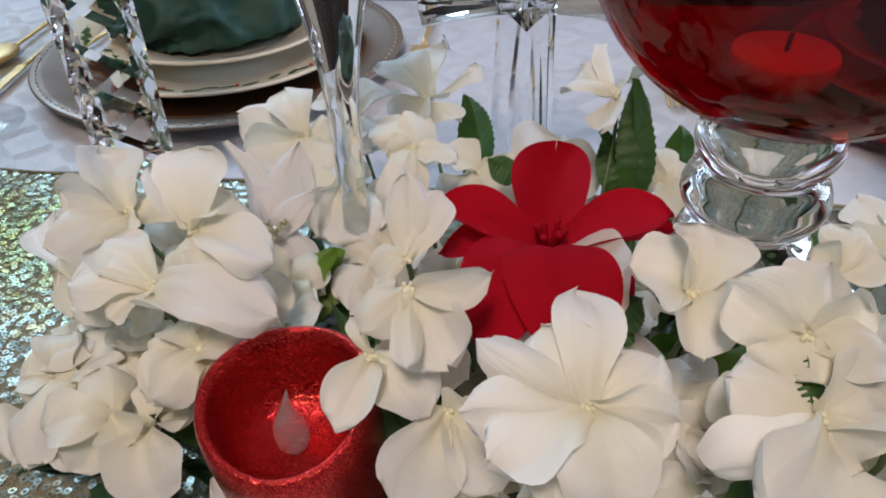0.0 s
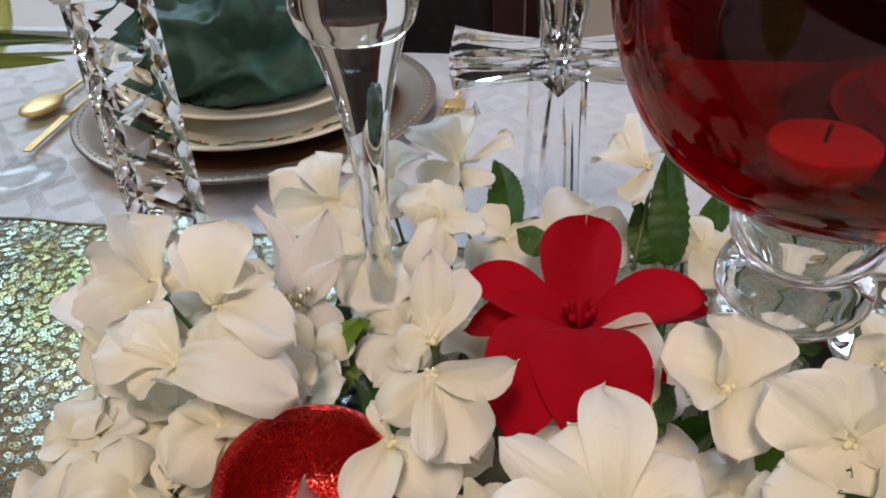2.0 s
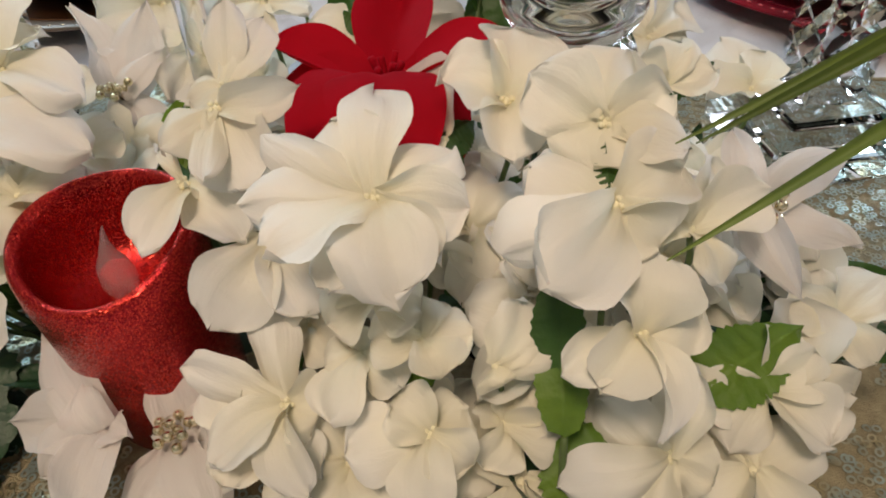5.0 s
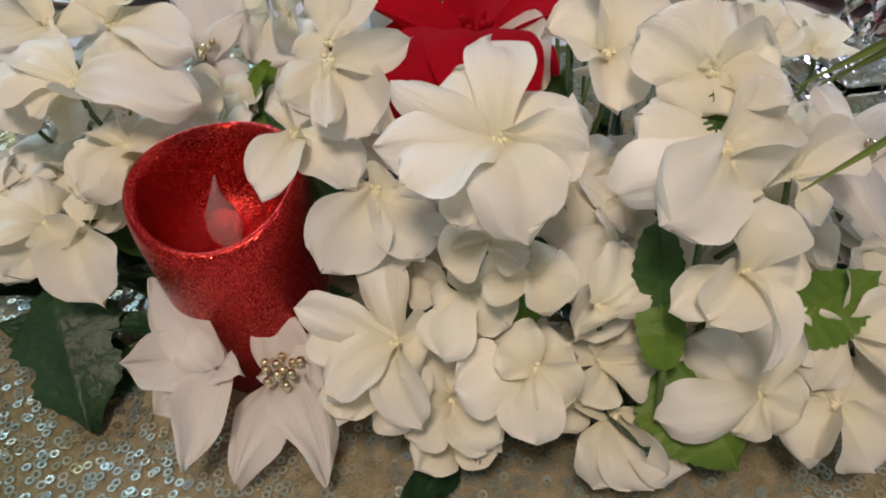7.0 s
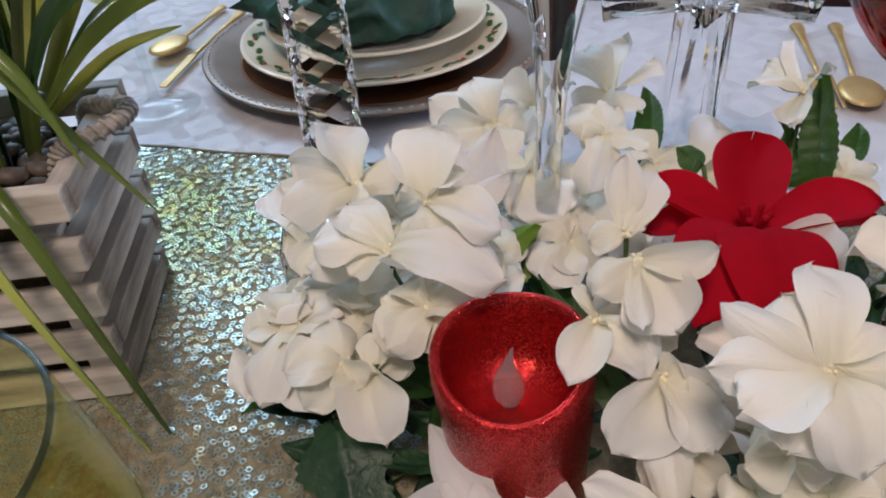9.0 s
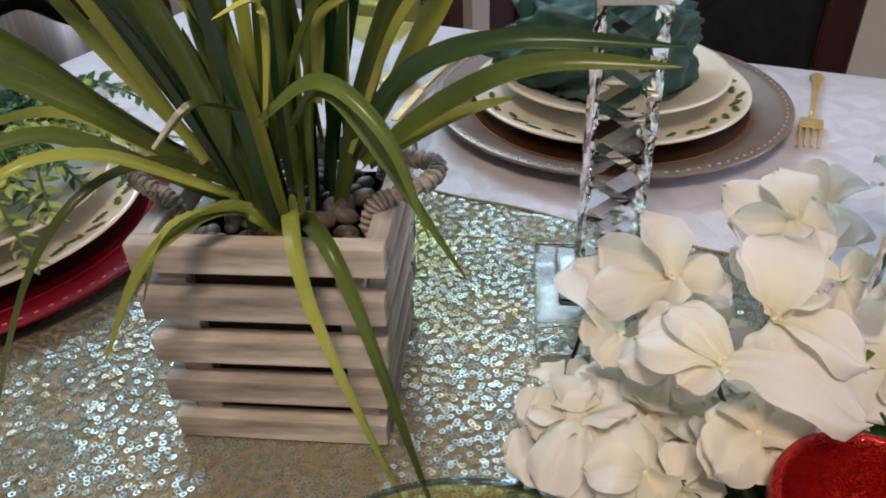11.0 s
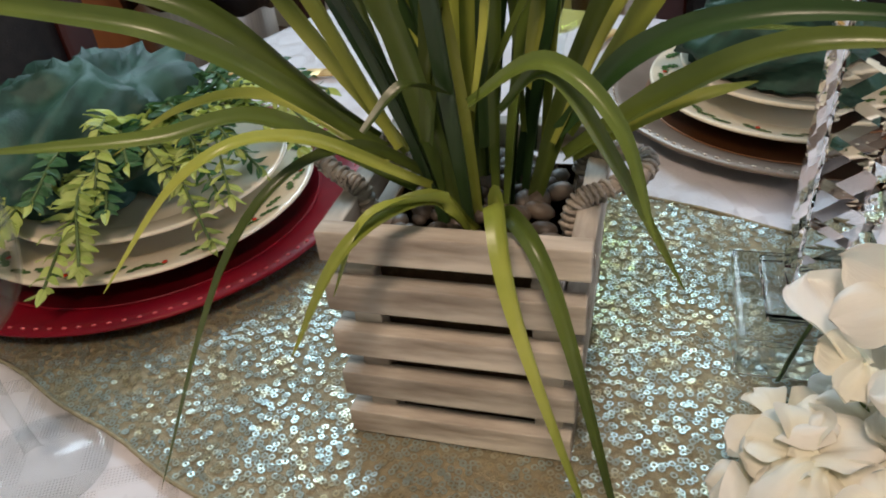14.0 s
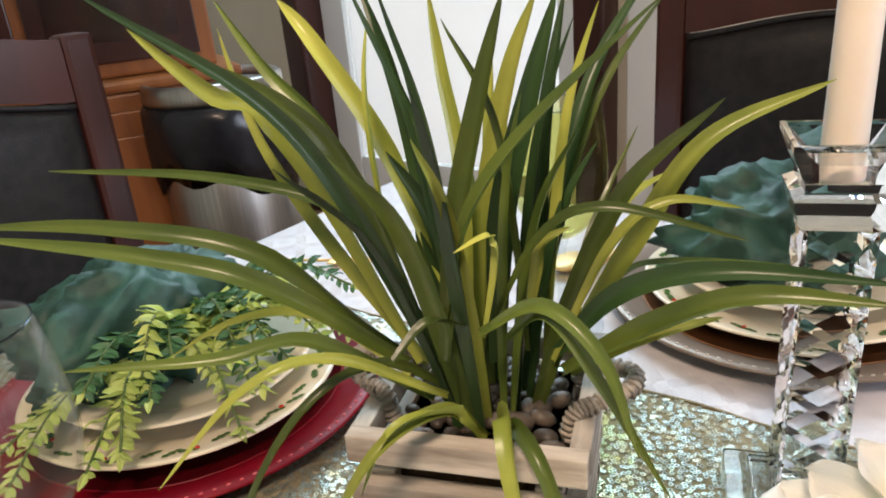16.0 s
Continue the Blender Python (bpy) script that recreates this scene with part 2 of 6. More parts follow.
petal_veins(M_PETAL, 7.0, 0.0010)
# dye at the petal's foot, spread wider to colour in warm light shining through
dye_and_glow(M_PETAL, (0.80, 0.745, 0.46), 0.027)
M_PETALC = material("petal_heart", (0.80, 0.77, 0.58), 0.6, second=(0.74, 0.70, 0.48), scale=60)
M_POIN = translucent(material("white_poinsettia_cloth", (0.80, 0.78, 0.77), 0.5, second=(0.75, 0.72, 0.70), scale=30, sheen=0.3, bump=0.14, bump_scale=200), (0.88, 0.83, 0.78), 0.34)
petal_veins(M_POIN, 7.0, 0.0015)
M_RED = translucent(material("red_velvet_petal", (0.38, 0.002, 0.014), 0.8, second=(0.29, 0.0015, 0.010), scale=35, bump=0.12, bump_scale=700), (0.75, 0.006, 0.012), 0.22)
M_RED.node_tree.nodes["Principled BSDF"].inputs["Specular IOR Level"].default_value = 0.12
M_LEAF = translucent(material("green_cloth_leaf", (0.040, 0.105, 0.020), 0.5, second=(0.022, 0.065, 0.014), scale=50, bump=0.4, bump_scale=300), (0.12, 0.25, 0.02), 0.2)
M_LEAFLIGHT = translucent(material("light_green_leaf", (0.14, 0.24, 0.030), 0.5, second=(0.08, 0.17, 0.02), scale=50, bump=0.4, bump_scale=300), (0.2, 0.35, 0.02), 0.25)
M_LEAFDARK = material("dark_green_leaf", (0.012, 0.040, 0.018), 0.45, second=(0.020, 0.060, 0.022), scale=50, bump=0.6, bump_scale=200)
M_STEM = material("green_stem", (0.10, 0.16, 0.05), 0.5, second=(0.07, 0.11, 0.03), scale=60)
M_BEAD = material("gold_bead", (0.78, 0.70, 0.50), 0.16, metal=1.0)
M_GLITTER = glitter("red_glitter", (0.28, 0.003, 0.010), (1.0, 0.09, 0.055), 0.18)
M_FLAME = material("clear_flame_plastic", (0.88, 0.80, 0.82), 0.16, transmission=0.85, ior=1.40)
M_CRYSTAL = material("clear_crystal", (1.0, 1.0, 1.0), 0.005, transmission=1.0, ior=1.44)
M_CUTCRYSTAL = material("cut_crystal", (1.0, 1.0, 1.0), 0.005, transmission=1.0, ior=1.20)
M_CROSS = material("pressed_crystal", (1.0, 1.0, 1.0), 0.005, transmission=1.0, ior=1.33)
M_BASECRYSTAL = material("clear_base_crystal", (1.0, 1.0, 1.0), 0.005, transmission=1.0, ior=1.24)


def blown_glass(name, colour, edge):
    """Thin blown glass: lets light straight through, tinted, with a clear gloss."""
    m = bpy.data.materials.new(name)
    m.use_nodes = True
    nt = m.node_tree
    clear = nt.nodes.new("ShaderNodeBsdfTransparent")
    clear.inputs[0].default_value = (*colour, 1)
    gloss = nt.nodes.new("ShaderNodeBsdfGlossy")
    gloss.inputs["Roughness"].default_value = 0.01
    facing_edge = nt.nodes.new("ShaderNodeLayerWeight")
    facing_edge.inputs["Blend"].default_value = 0.5
    power = nt.nodes.new("ShaderNodeMath")
    power.operation = 'POWER'
    power.inputs[1].default_value = 4.0
    nt.links.new(facing_edge.outputs["Facing"], power.inputs[0])
    fr = nt.nodes.new("ShaderNodeMath")
    fr.operation = 'MULTIPLY_ADD'
    fr.inputs[1].default_value, fr.inputs[2].default_value = edge, 0.025
    nt.links.new(power.outputs[0], fr.inputs[0])
    mix = nt.nodes.new("ShaderNodeMixShader")
    nt.links.new(fr.outputs[0], mix.inputs[0])
    nt.links.new(clear.outputs[0], mix.inputs[1])
    nt.links.new(gloss.outputs[0], mix.inputs[2])
    nt.links.new(mix.outputs[0], nt.nodes["Material Output"].inputs[0])
    return m


M_FOOTGLASS = blown_glass("clear_foot_glass", (0.95, 0.965, 0.97), 0.5)
M_RIMGLASS = blown_glass("pale_rim_glass", (0.56, 0.64, 0.72), 0.6)
M_CLEARBOWL = blown_glass("clear_bowl_glass", (0.97, 0.98, 0.97), 0.4)
M_THINGLASS = material("thin_clear_glass", (0.97, 0.98, 0.97), 0.0, transmission=1.0, ior=1.20)
M_OLIVE = blown_glass("olive_tinted_glass", (0.89, 0.89, 0.66), 0.35)
M_REDGLASS = blown_glass("ruby_glass", (0.63, 0.006, 0.030), 0.45)
M_REDWAX = material("red_wax", (0.60, 0.01, 0.014), 0.35, second=(0.6, 0.008, 0.01), scale=30, subsurface=0.3)
M_WHITEWAX = material("ivory_wax", (0.86, 0.76, 0.66), 0.4, second=(0.82, 0.72, 0.62), scale=20, subsurface=0.3)
M_WICK = material("wick", (0.02, 0.015, 0.015), 0.9)
M_CRATE = material("whitewashed_wood", (0.16, 0.12, 0.09), 0.72, second=(0.56, 0.51, 0.44), scale=20, mix=(0.32, 0.60), stretch=(0.6, 3, 3), bump=0.6, bump_scale=40, random=0.18)
M_BURLAP = material("burlap", (0.10, 0.064, 0.032), 0.9, second=(0.08, 0.05, 0.025), scale=300, bump=0.8, bump_scale=500)
M_ROPE = material("grey_rope", (0.38, 0.34, 0.29), 0.9, second=(0.24, 0.21, 0.18), scale=200, bump=0.8, bump_scale=400)
M_PEBBLE = material("pebble", (0.10, 0.078, 0.06), 0.5, second=(0.05, 0.04, 0.032), scale=80, random=0.35)
M_GRASS = material("grass_blade", (0.115, 0.160, 0.030), 0.32, second=(0.042, 0.072, 0.017), scale=10, random=0.45, bump=0.15, bump_scale=60)
M_GRASS2 = material("yellowish_grass_blade", (0.40, 0.42, 0.085), 0.32, second=(0.17, 0.22, 0.036), scale=10, random=0.3, bump=0.15, bump_scale=60)
M_GRASS3 = material("deep_grass_blade", (0.018, 0.046, 0.013), 0.36, second=(0.034, 0.070, 0.020), scale=10, random=0.3, bump=0.15, bump_scale=60)
M_FERN = translucent(material("fern_leaf", (0.30, 0.43, 0.09), 0.5, second=(0.48, 0.56, 0.18), scale=30, random=0.3), (0.3, 0.4, 0.05), 0.2)
M_FERNDARK = translucent(material("dark_fern_leaf", (0.03, 0.11, 0.05), 0.5, second=(0.06, 0.16, 0.06), scale=30, random=0.3), (0.1, 0.2, 0.05), 0.15)
M_TAUPE = material("taupe_charger", (0.26, 0.20, 0.16), 0.36, metal=0.3, second=(0.21, 0.16, 0.125), scale=30)
M_TAUPEWELL = material("bronze_charger_well", (0.27, 0.115, 0.045), 0.30, metal=0.4, second=(0.20, 0.085, 0.032), scale=20)
M_REDCH = material("red_charger", (0.21, 0.002, 0.011), 0.42, ior=1.30, second=(0.14, 0.0015, 0.009), scale=25)
M_DOT = material("pale_bead_edge", (0.55, 0.48, 0.40), 0.35, metal=0.3)
M_DOTRED = material("pink_bead_edge", (0.62, 0.12, 0.14), 0.35)
M_CERAMIC = material("cream_ceramic", (0.86, 0.78, 0.62), 0.16, second=(0.82, 0.74, 0.585), scale=10, coat=0.4)
M_HOLLY = material("painted_holly", (0.05, 0.12, 0.035), 0.25, second=(0.09, 0.17, 0.05), scale=120)
M_BERRY = material("painted_berry", (0.55, 0.03, 0.015), 0.25)
M_NAPKIN = material("green_damask_napkin", (0.012, 0.046, 0.034), 0.56, second=(0.024, 0.082, 0.062), scale=26, mix=(0.46, 0.54), sheen=0.0, bump=0.3, bump_scale=800)
M_GOLD = material("gold_cutlery", (0.74, 0.52, 0.24), 0.42, metal=0.55, second=(0.6, 0.38, 0.13), scale=40)


# ---- mesh helpers ----
def mesh_object(name, bm, mat, smooth=True):
    me = bpy.data.meshes.new(name)
    bm.normal_update()
    bm.to_mesh(me)
    bm.free()
    if smooth:
        for p in me.polygons:
            p.use_smooth = True
    if mat:
        me.materials.append(mat)
    return new(name, me)


def thing(name, label, category, at=(0, 0, 0), turn=0.0, group="", kind=""):
    ob = new(name)
    ob.empty_display_size = 0.02
    ob.matrix_world = pose(*at, 0, 0, turn)
    return tagged(ob, label, category, group, kind)


def part(name, bm, mat, parent, label="", smooth=True):
    ob = mesh_object(name, bm, mat, smooth)
    ob.parent = parent
    if label:
        tagged(ob, label)
    return ob


def box(sx, sy, sz, at=(0, 0, 0), bevel=0.0, m=None, bm=None):
    """A box whose base stands at `at`."""
    own = bm is None
    tmp = bmesh.new()
    bmesh.ops.create_cube(tmp, size=1.0, matrix=Matrix.Diagonal((sx, sy, sz, 1)))
    if bevel:
        bmesh.ops.bevel(tmp, geom=tmp.edges[:], offset=bevel, segments=2, affect='EDGES', profile=0.6)
    bmesh.ops.translate(tmp, verts=tmp.verts, vec=(at[0], at[1], at[2] + sz / 2))
    if m is not None:
        bmesh.ops.transform(tmp, matrix=m, verts=tmp.verts)
    if own:
        return tmp
    me = bpy.data.meshes.new("tmp")
    tmp.to_mesh(me)
    tmp.free()
    bm.from_mesh(me)
    bpy.data.meshes.remove(me)
    return bm


def lathe(profile, segments=48, close=False, wave=None):
    """Turns a profile of (radius, z) round the z axis."""
    bm = bmesh.new()
    rings = []
    for r, z in profile:
        ring = []
        for i in range(segments):
            a = 2 * math.pi * i / segments
            dz, k = wave(a, r, z) if wave else (0, 1)
            ring.append(bm.verts.new((r * k * math.cos(a), r * k * math.sin(a), z + dz)))
        rings.append(ring)
    pairs = list(zip(rings, rings[1:]))
    if close:
        pairs.append((rings[-1], rings[0]))
    for a, b in pairs:
        for i in range(segments):
            j = (i + 1) % segments
            bm.faces.new((a[i], a[j], b[j], b[i]))
    if not close:
        for ring in (rings[0], rings[-1]):
            try:
                bm.faces.new(ring)
            except ValueError:
                pass
    bmesh.ops.remove_doubles(bm, verts=bm.verts, dist=1e-6)
    bmesh.ops.recalc_face_normals(bm, faces=bm.faces)
    return bm


def smooth_path(points, steps):
    """A smooth line through points, with its end points kept."""
    p = [Vector(points[0]) * 2 - Vector(points[1]), *map(Vector, points), Vector(points[-1]) * 2 - Vector(points[-2])]
    out = []
    n = len(points) - 1
    for k in range(n):
        a, b, c, d = p[k:k + 4]
        for s in range(steps):
            t = s / steps
            out.append(0.5 * (2 * b + (c - a) * t + (2 * a - 5 * b + 4 * c - d) * t * t + (3 * b - a - 3 * c + d) * t ** 3))
    out.append(Vector(points[-1]))
    return out


def tube(points, radius, sides=8, bm=None, taper=None):
    bm = bm or bmesh.new()
    rings = []
    up = Vector((0.13, 0.31, 0.94)).normalized()
    for i, p in enumerate(points):
        d = (points[min(i + 1, len(points) - 1)] - points[max(i - 1, 0)]).normalized()
        a = d.cross(up).normalized()
        b = a.cross(d)
        r = radius * (taper(i / (len(points) - 1)) if taper else 1)
        rings.append([bm.verts.new(p + r * (math.cos(2 * math.pi * k / sides) * a + math.sin(2 * math.pi * k / sides) * b)) for k in range(sides)])
    for a, b in zip(rings, rings[1:]):
        for k in range(sides):
            j = (k + 1) % sides
            bm.faces.new((a[k], a[j], b[j], b[k]))
    bm.faces.new(rings[0])
    bm.faces.new(rings[-1])
    bmesh.ops.recalc_face_normals(bm, faces=bm.faces)
    return bm


def sphere(r, at=(0, 0, 0), scale=(1, 1, 1), u=12, v=8):
    bm = bmesh.new()
    bmesh.ops.create_uvsphere(bm, u_segments=u, v_segments=v, radius=r, matrix=Matrix.Translation(at) @ Matrix.Diagonal((*scale, 1)))
    return bm


# ---- the room ----
TABLE = 0.75


def wall(name, sx, sy, sz, at):
    return tagged(mesh_object(name, box(sx, sy, sz, at), M_WALL, False), "plain cream painted wall of the dining room", "wall", kind="structure")


FAR, LEFT, RIGHT, NEAR, HIGH = 2.35, -3.30, 2.70, -2.6, 3.1
tagged(mesh_object("floor", box(RIGHT - LEFT + 0.2, FAR - NEAR + 0.2, 0.1, ((RIGHT + LEFT) / 2, (FAR + NEAR) / 2, -0.1)), M_FLOOR, False), "dark brown wooden floor", "floor", kind="structure")
tagged(mesh_object("ceiling", box(RIGHT - LEFT + 0.2, FAR - NEAR + 0.2, 0.1, ((RIGHT + LEFT) / 2, (FAR + NEAR) / 2, HIGH)), M_CEIL, False), "white painted ceiling", "ceiling", kind="structure")
# far wall, open where the white door stands
DX0, DX1, DZ = -2.62, -1.12, 2.08
WX0, WX1, WZ0, WZ1 = -2.65, -0.55, 2.20, 2.95
wall("wall_north_left", DX0 - LEFT, 0.12, WZ0, ((DX0 + LEFT) / 2, FAR + 0.06, 0))
wall("wall_north_right", RIGHT - DX1, 0.12, WZ0, ((DX1 + RIGHT) / 2, FAR + 0.06, 0))
wall("wall_north_lintel", DX1 - DX0, 0.12, WZ0 - DZ, ((DX0 + DX1) / 2, FAR + 0.06, DZ))
wall("wall_north_top_left", WX0 - LEFT, 0.12, HIGH - WZ0, ((WX0 + LEFT) / 2, FAR + 0.06, WZ0))
wall("wall_north_top_right", RIGHT - WX1, 0.12, HIGH - WZ0, ((WX1 + RIGHT) / 2, FAR + 0.06, WZ0))
wall("wall_north_top", WX1 - WX0, 0.12, HIGH - WZ1, ((WX0 + WX1) / 2, FAR + 0.06, WZ1))
wall("wall_west", 0.12, FAR - NEAR, HIGH, (LEFT - 0.06, (FAR + NEAR) / 2, 0))
wall("wall_south", RIGHT - LEFT, 0.12, HIGH, ((RIGHT + LEFT) / 2, NEAR - 0.06, 0))
wall("wall_east_low", 0.12, FAR - NEAR, 0.9, (RIGHT + 0.06, (FAR + NEAR) / 2, 0))
wall("wall_east_top", 0.12, FAR - NEAR, HIGH - 2.3, (RIGHT + 0.06, (FAR + NEAR) / 2, 2.3))
wall("wall_east_near", 0.12, 0.7 - NEAR, 1.4, (RIGHT + 0.06, (0.7 + NEAR) / 2, 0.9))
wall("wall_east_far", 0.12, FAR - 2.1, 1.4, (RIGHT + 0.06, (FAR + 2.1) / 2, 0.9))

door = tagged(new("door_1"), "white panelled door in a dark wooden frame", "door", kind="structure")
for x, w in ((DX0 + 0.05, 0.11), (DX1 - 0.05, 0.11)):
    part("door_frame", box(w, 0.17, DZ, (x, FAR - 0.03, 0), 0.012), M_DARKWOOD, door, "dark cherry door frame", False)
part("door_frame", box(DX1 - DX0 + 0.02, 0.17, 0.1, ((DX0 + DX1) / 2, FAR - 0.032, DZ), 0.012), M_DARKWOOD, door, "dark cherry door frame", False)
for x in (DX0 + 0.17, DX1 - 0.17):
    part("stile", box(0.13, 0.045, 2.06, (x, FAR + 0.05, 0.005), 0.004), M_WHITEDOOR, door, "white painted stile", False)
for z0, h in ((0.005, 0.24), (1.90, 0.165)):
    part("rail", box(DX1 - DX0 - 0.485, 0.043, h, ((DX0 + DX1) / 2, FAR + 0.05, z0), 0.004), M_WHITEDOOR, door, "white painted rail", False)
pane = part("pane", box(DX1 - DX0 - 0.48, 0.006, 1.66, ((DX0 + DX1) / 2, FAR + 0.05, 0.244)), M_THINGLASS, door, "clear pane added in front of the glowing card", False)
pane.visible_shadow = False
# card added behind the pane; its glow gives the white door panel its brightness
glow_card = bpy.data.materials.new("white_panel_glow")
glow_card.use_nodes = True
glow_card.node_tree.nodes["Principled BSDF"].inputs["Emission Color"].default_value = (0.86, 0.93, 1.0, 1)
glow_card.node_tree.nodes["Principled BSDF"].inputs["Emission Strength"].default_value = 0.40
tagged(mesh_object("backdrop", box(3.2, 0.02, 3.6, ((DX0 + DX1) / 2, FAR + 0.9, -0.2)), glow_card, False), "glowing card added behind the door, standing in for its bright white panel", "backdrop", kind="structure")
trim = mesh_object("trim", box(0.16, 0.03, HIGH - 0.02, (DX1 + 0.13, FAR - 0.018, 0.01), 0.006), M_WHITEDOOR, False)
tagged(trim, "white painted upright trim beside the dark door frame", "trim", kind="structure")
for x in (-0.02, 0.62):
    tagged(mesh_object("door_post", box(0.10, 0.06, 2.1, (x, FAR - 0.032, 0), 0.01), M_DARKWOOD, False), "dark cherry door post on the cream wall", "door frame", kind="structure")

# ---- table, cloth and runner ----
TX0, TX1, TY0, TY1 = -0.865, 1.05, -0.30, 0.87
table = thing("dining_table", "dark wooden dining table under a white damask cloth", "table", ((TX0 + TX1) / 2, (TY0 + TY1) / 2, 0))
part("tabletop", box(TX1 - TX0 - 0.03, TY1 - TY0 - 0.03, 0.035, (0, 0, 0.712), 0.006), M_DARKWOOD, table, "", False)
for sx in (-1, 1):
    for sy in (-1, 1):
        part("leg", box(0.07, 0.07, 0.712, (sx * 0.86, sy * 0.49, 0), 0.008), M_DARKWOOD, table, "", False)


def cloth_height(x, y):
    """The cloth lies with faint swells."""
    return 0.0012 * noise.noise((x * 6, y * 6, 0.3))


bm = bmesh.new()
nx, ny = 160, 100
grid = []
for j in range(ny + 1):
    row = []
    for i in range(nx + 1):
        x, y = TX0 + (TX1 - TX0) * i / nx, TY0 + (TY1 - TY0) * j / ny
        row.append(bm.verts.new((x, y, TABLE - 0.0022 + cloth_height(x, y))))
    grid.append(row)
for j in range(ny):
    for i in range(nx):
        bm.faces.new((grid[j][i], grid[j][i + 1], grid[j + 1][i + 1], grid[j + 1][i]))
# the hanging edge
rim = grid[0] + [r[-1] for r in grid[1:]] + grid[-1][-2::-1] + [r[0] for r in grid[-2:0:-1]]
mid = Vector(((TX0 + TX1) / 2, (TY0 + TY1) / 2, 0))
last = rim
for k, (out, z) in enumerate(((0.004, TABLE - 0.008), (0.006, TABLE - 0.05), (0.012, 0.55))):
    ring = []
    for n, v in enumerate(rim):
        d = Vector(((v.co.x - mid.x) / (TX1 - TX0), (v.co.y - mid.y) / (TY1 - TY0), 0))
        d = Vector((math.copysign(1, d.x) if abs(d.x) > 0.499 else 0, math.copysign(1, d.y) if abs(d.y) > 0.499 else 0, 0))
        w = out + (0.02 * k * (0.5 + 0.5 * math.sin(n * 0.16)) if k else 0)
        ring.append(bm.verts.new((v.co.x + d.x * w, v.co.y + d.y * w, z)))
    for n in range(len(rim)):
        m2 = (n + 1) % len(rim)
        bm.faces.new((last[n], last[m2], ring[m2], ring[n]))
    last = ring
bmesh.ops.recalc_face_normals(bm, faces=bm.faces)
tagged(mesh_object("tablecloth", bm, M_CLOTH), "white damask tablecloth woven with diamonds and squares", "tablecloth")

RX0, RX1, RY0, RY1 = TX0 + 0.004, TX1 - 0.004, 0.102, 0.468


def runner_z(x, y):
    return TABLE + 0.0012 + 0.0012 * noise.noise((x * 9, y * 9, 1.7)) + 0.0006


runner = thing("sequin_runner", "champagne table runner covered with small ring sequins", "table runner")
bm = bmesh.new()
nx, ny = 180, 40
grid = [[bm.verts.new((RX0 + (RX1 - RX0) * i / nx, RY0 + (RY1 - RY0) * j / ny + 0.002 * noise.noise((i * 0.2, j * 0.1, 4)), runner_z(RX0 + (RX1 - RX0) * i / nx, RY0 + (RY1 - RY0) * j / ny))) for i in range(nx + 1)] for j in range(ny + 1)]
for j in range(ny):
    for i in range(nx):
        bm.faces.new((grid[j][i], grid[j][i + 1], grid[j + 1][i + 1], grid[j + 1][i]))
part("net", bm, M_MESHCLOTH, runner, "beige net ground")
for y in (RY0, RY1):
    pts = [Vector((RX0 + (RX1 - RX0) * i / 90, y + 0.0015 * math.sin(i * 1.3), runner_z(RX0 + (RX1 - RX0) * i / 90, y) + 0.0008)) for i in range(91)]
    part("hem", tube(pts, 0.0016, 5), M_MESHCLOTH, runner, "rolled hem")


def sequin_ring(verts, faces, x, y, z, rng, r=0.0019):
    """A ring sequin with a cupped profile, tilted its own way."""
    ax = rng.gauss(0, 0.095) + 0.11 * noise.noise((x * 28, y * 28, 2.0))
    ay = rng.gauss(0, 0.095) + 0.11 * noise.noise((x * 28, y * 28, 9.0))
    start = len(verts)
    n = 9
    ph = rng.random() * 6
    for k in range(n):
        a = ph + 2 * math.pi * k / n
        ca, sa = math.cos(a), math.sin(a)
        for rr, dz in ((r, 0.0), (r * 0.76, 0.00003), (r * 0.50, 0.0)):
            px, py = rr * ca, rr * sa
            verts.append((x + px, y + py, z + dz + px * ax + py * ay))
    for k in range(n):
        a, b = start + 3 * k, start + 3 * ((k + 1) % n)
        faces.append((a, b, b + 1, a + 1))
        faces.append((a + 1, b + 1, b + 2, a + 2))


rng = random.Random(5)
verts, faces = [], []
single = []
step = 0.0044
y = RY0 + 0.003
row = 0
while y < RY1 - 0.002:
    x = RX0 + 0.002 + (row % 2) * step / 2
    while x < 0.66:
        px, py = x + rng.gauss(0, 0.0013), y + rng.gauss(0, 0.0013)
        hidden = (px + 0.26) ** 2 + (py - 0.245) ** 2 < 0.045 ** 2 or (-0.74 < px < -0.50 and (px + 0.612) ** 2 + (py - 0.273) ** 2 < 0.13 ** 2) or (-0.02 < px < 0.30 and 0.19 < py < 0.36)
        if not hidden and rng.random() < 0.90:
            if -0.145 < px < -0.085 and 0.14 < py < 0.20 and len(single) < 290:
                single.append((px, py))
            else:
                sequin_ring(verts, faces, px, py, runner_z(px, py) + 0.0008 + rng.random() * 0.0006, rng)
        x += step
    y += step * 0.87
    row += 1
me = bpy.data.meshes.new("sequin_layer")
me.from_pydata(verts, [], faces)
me.materials.append(M_SEQUIN)
seq = new("sequin_layer", me)
seq.parent = runner
tagged(seq, "small champagne ring sequins", kind="stuff")


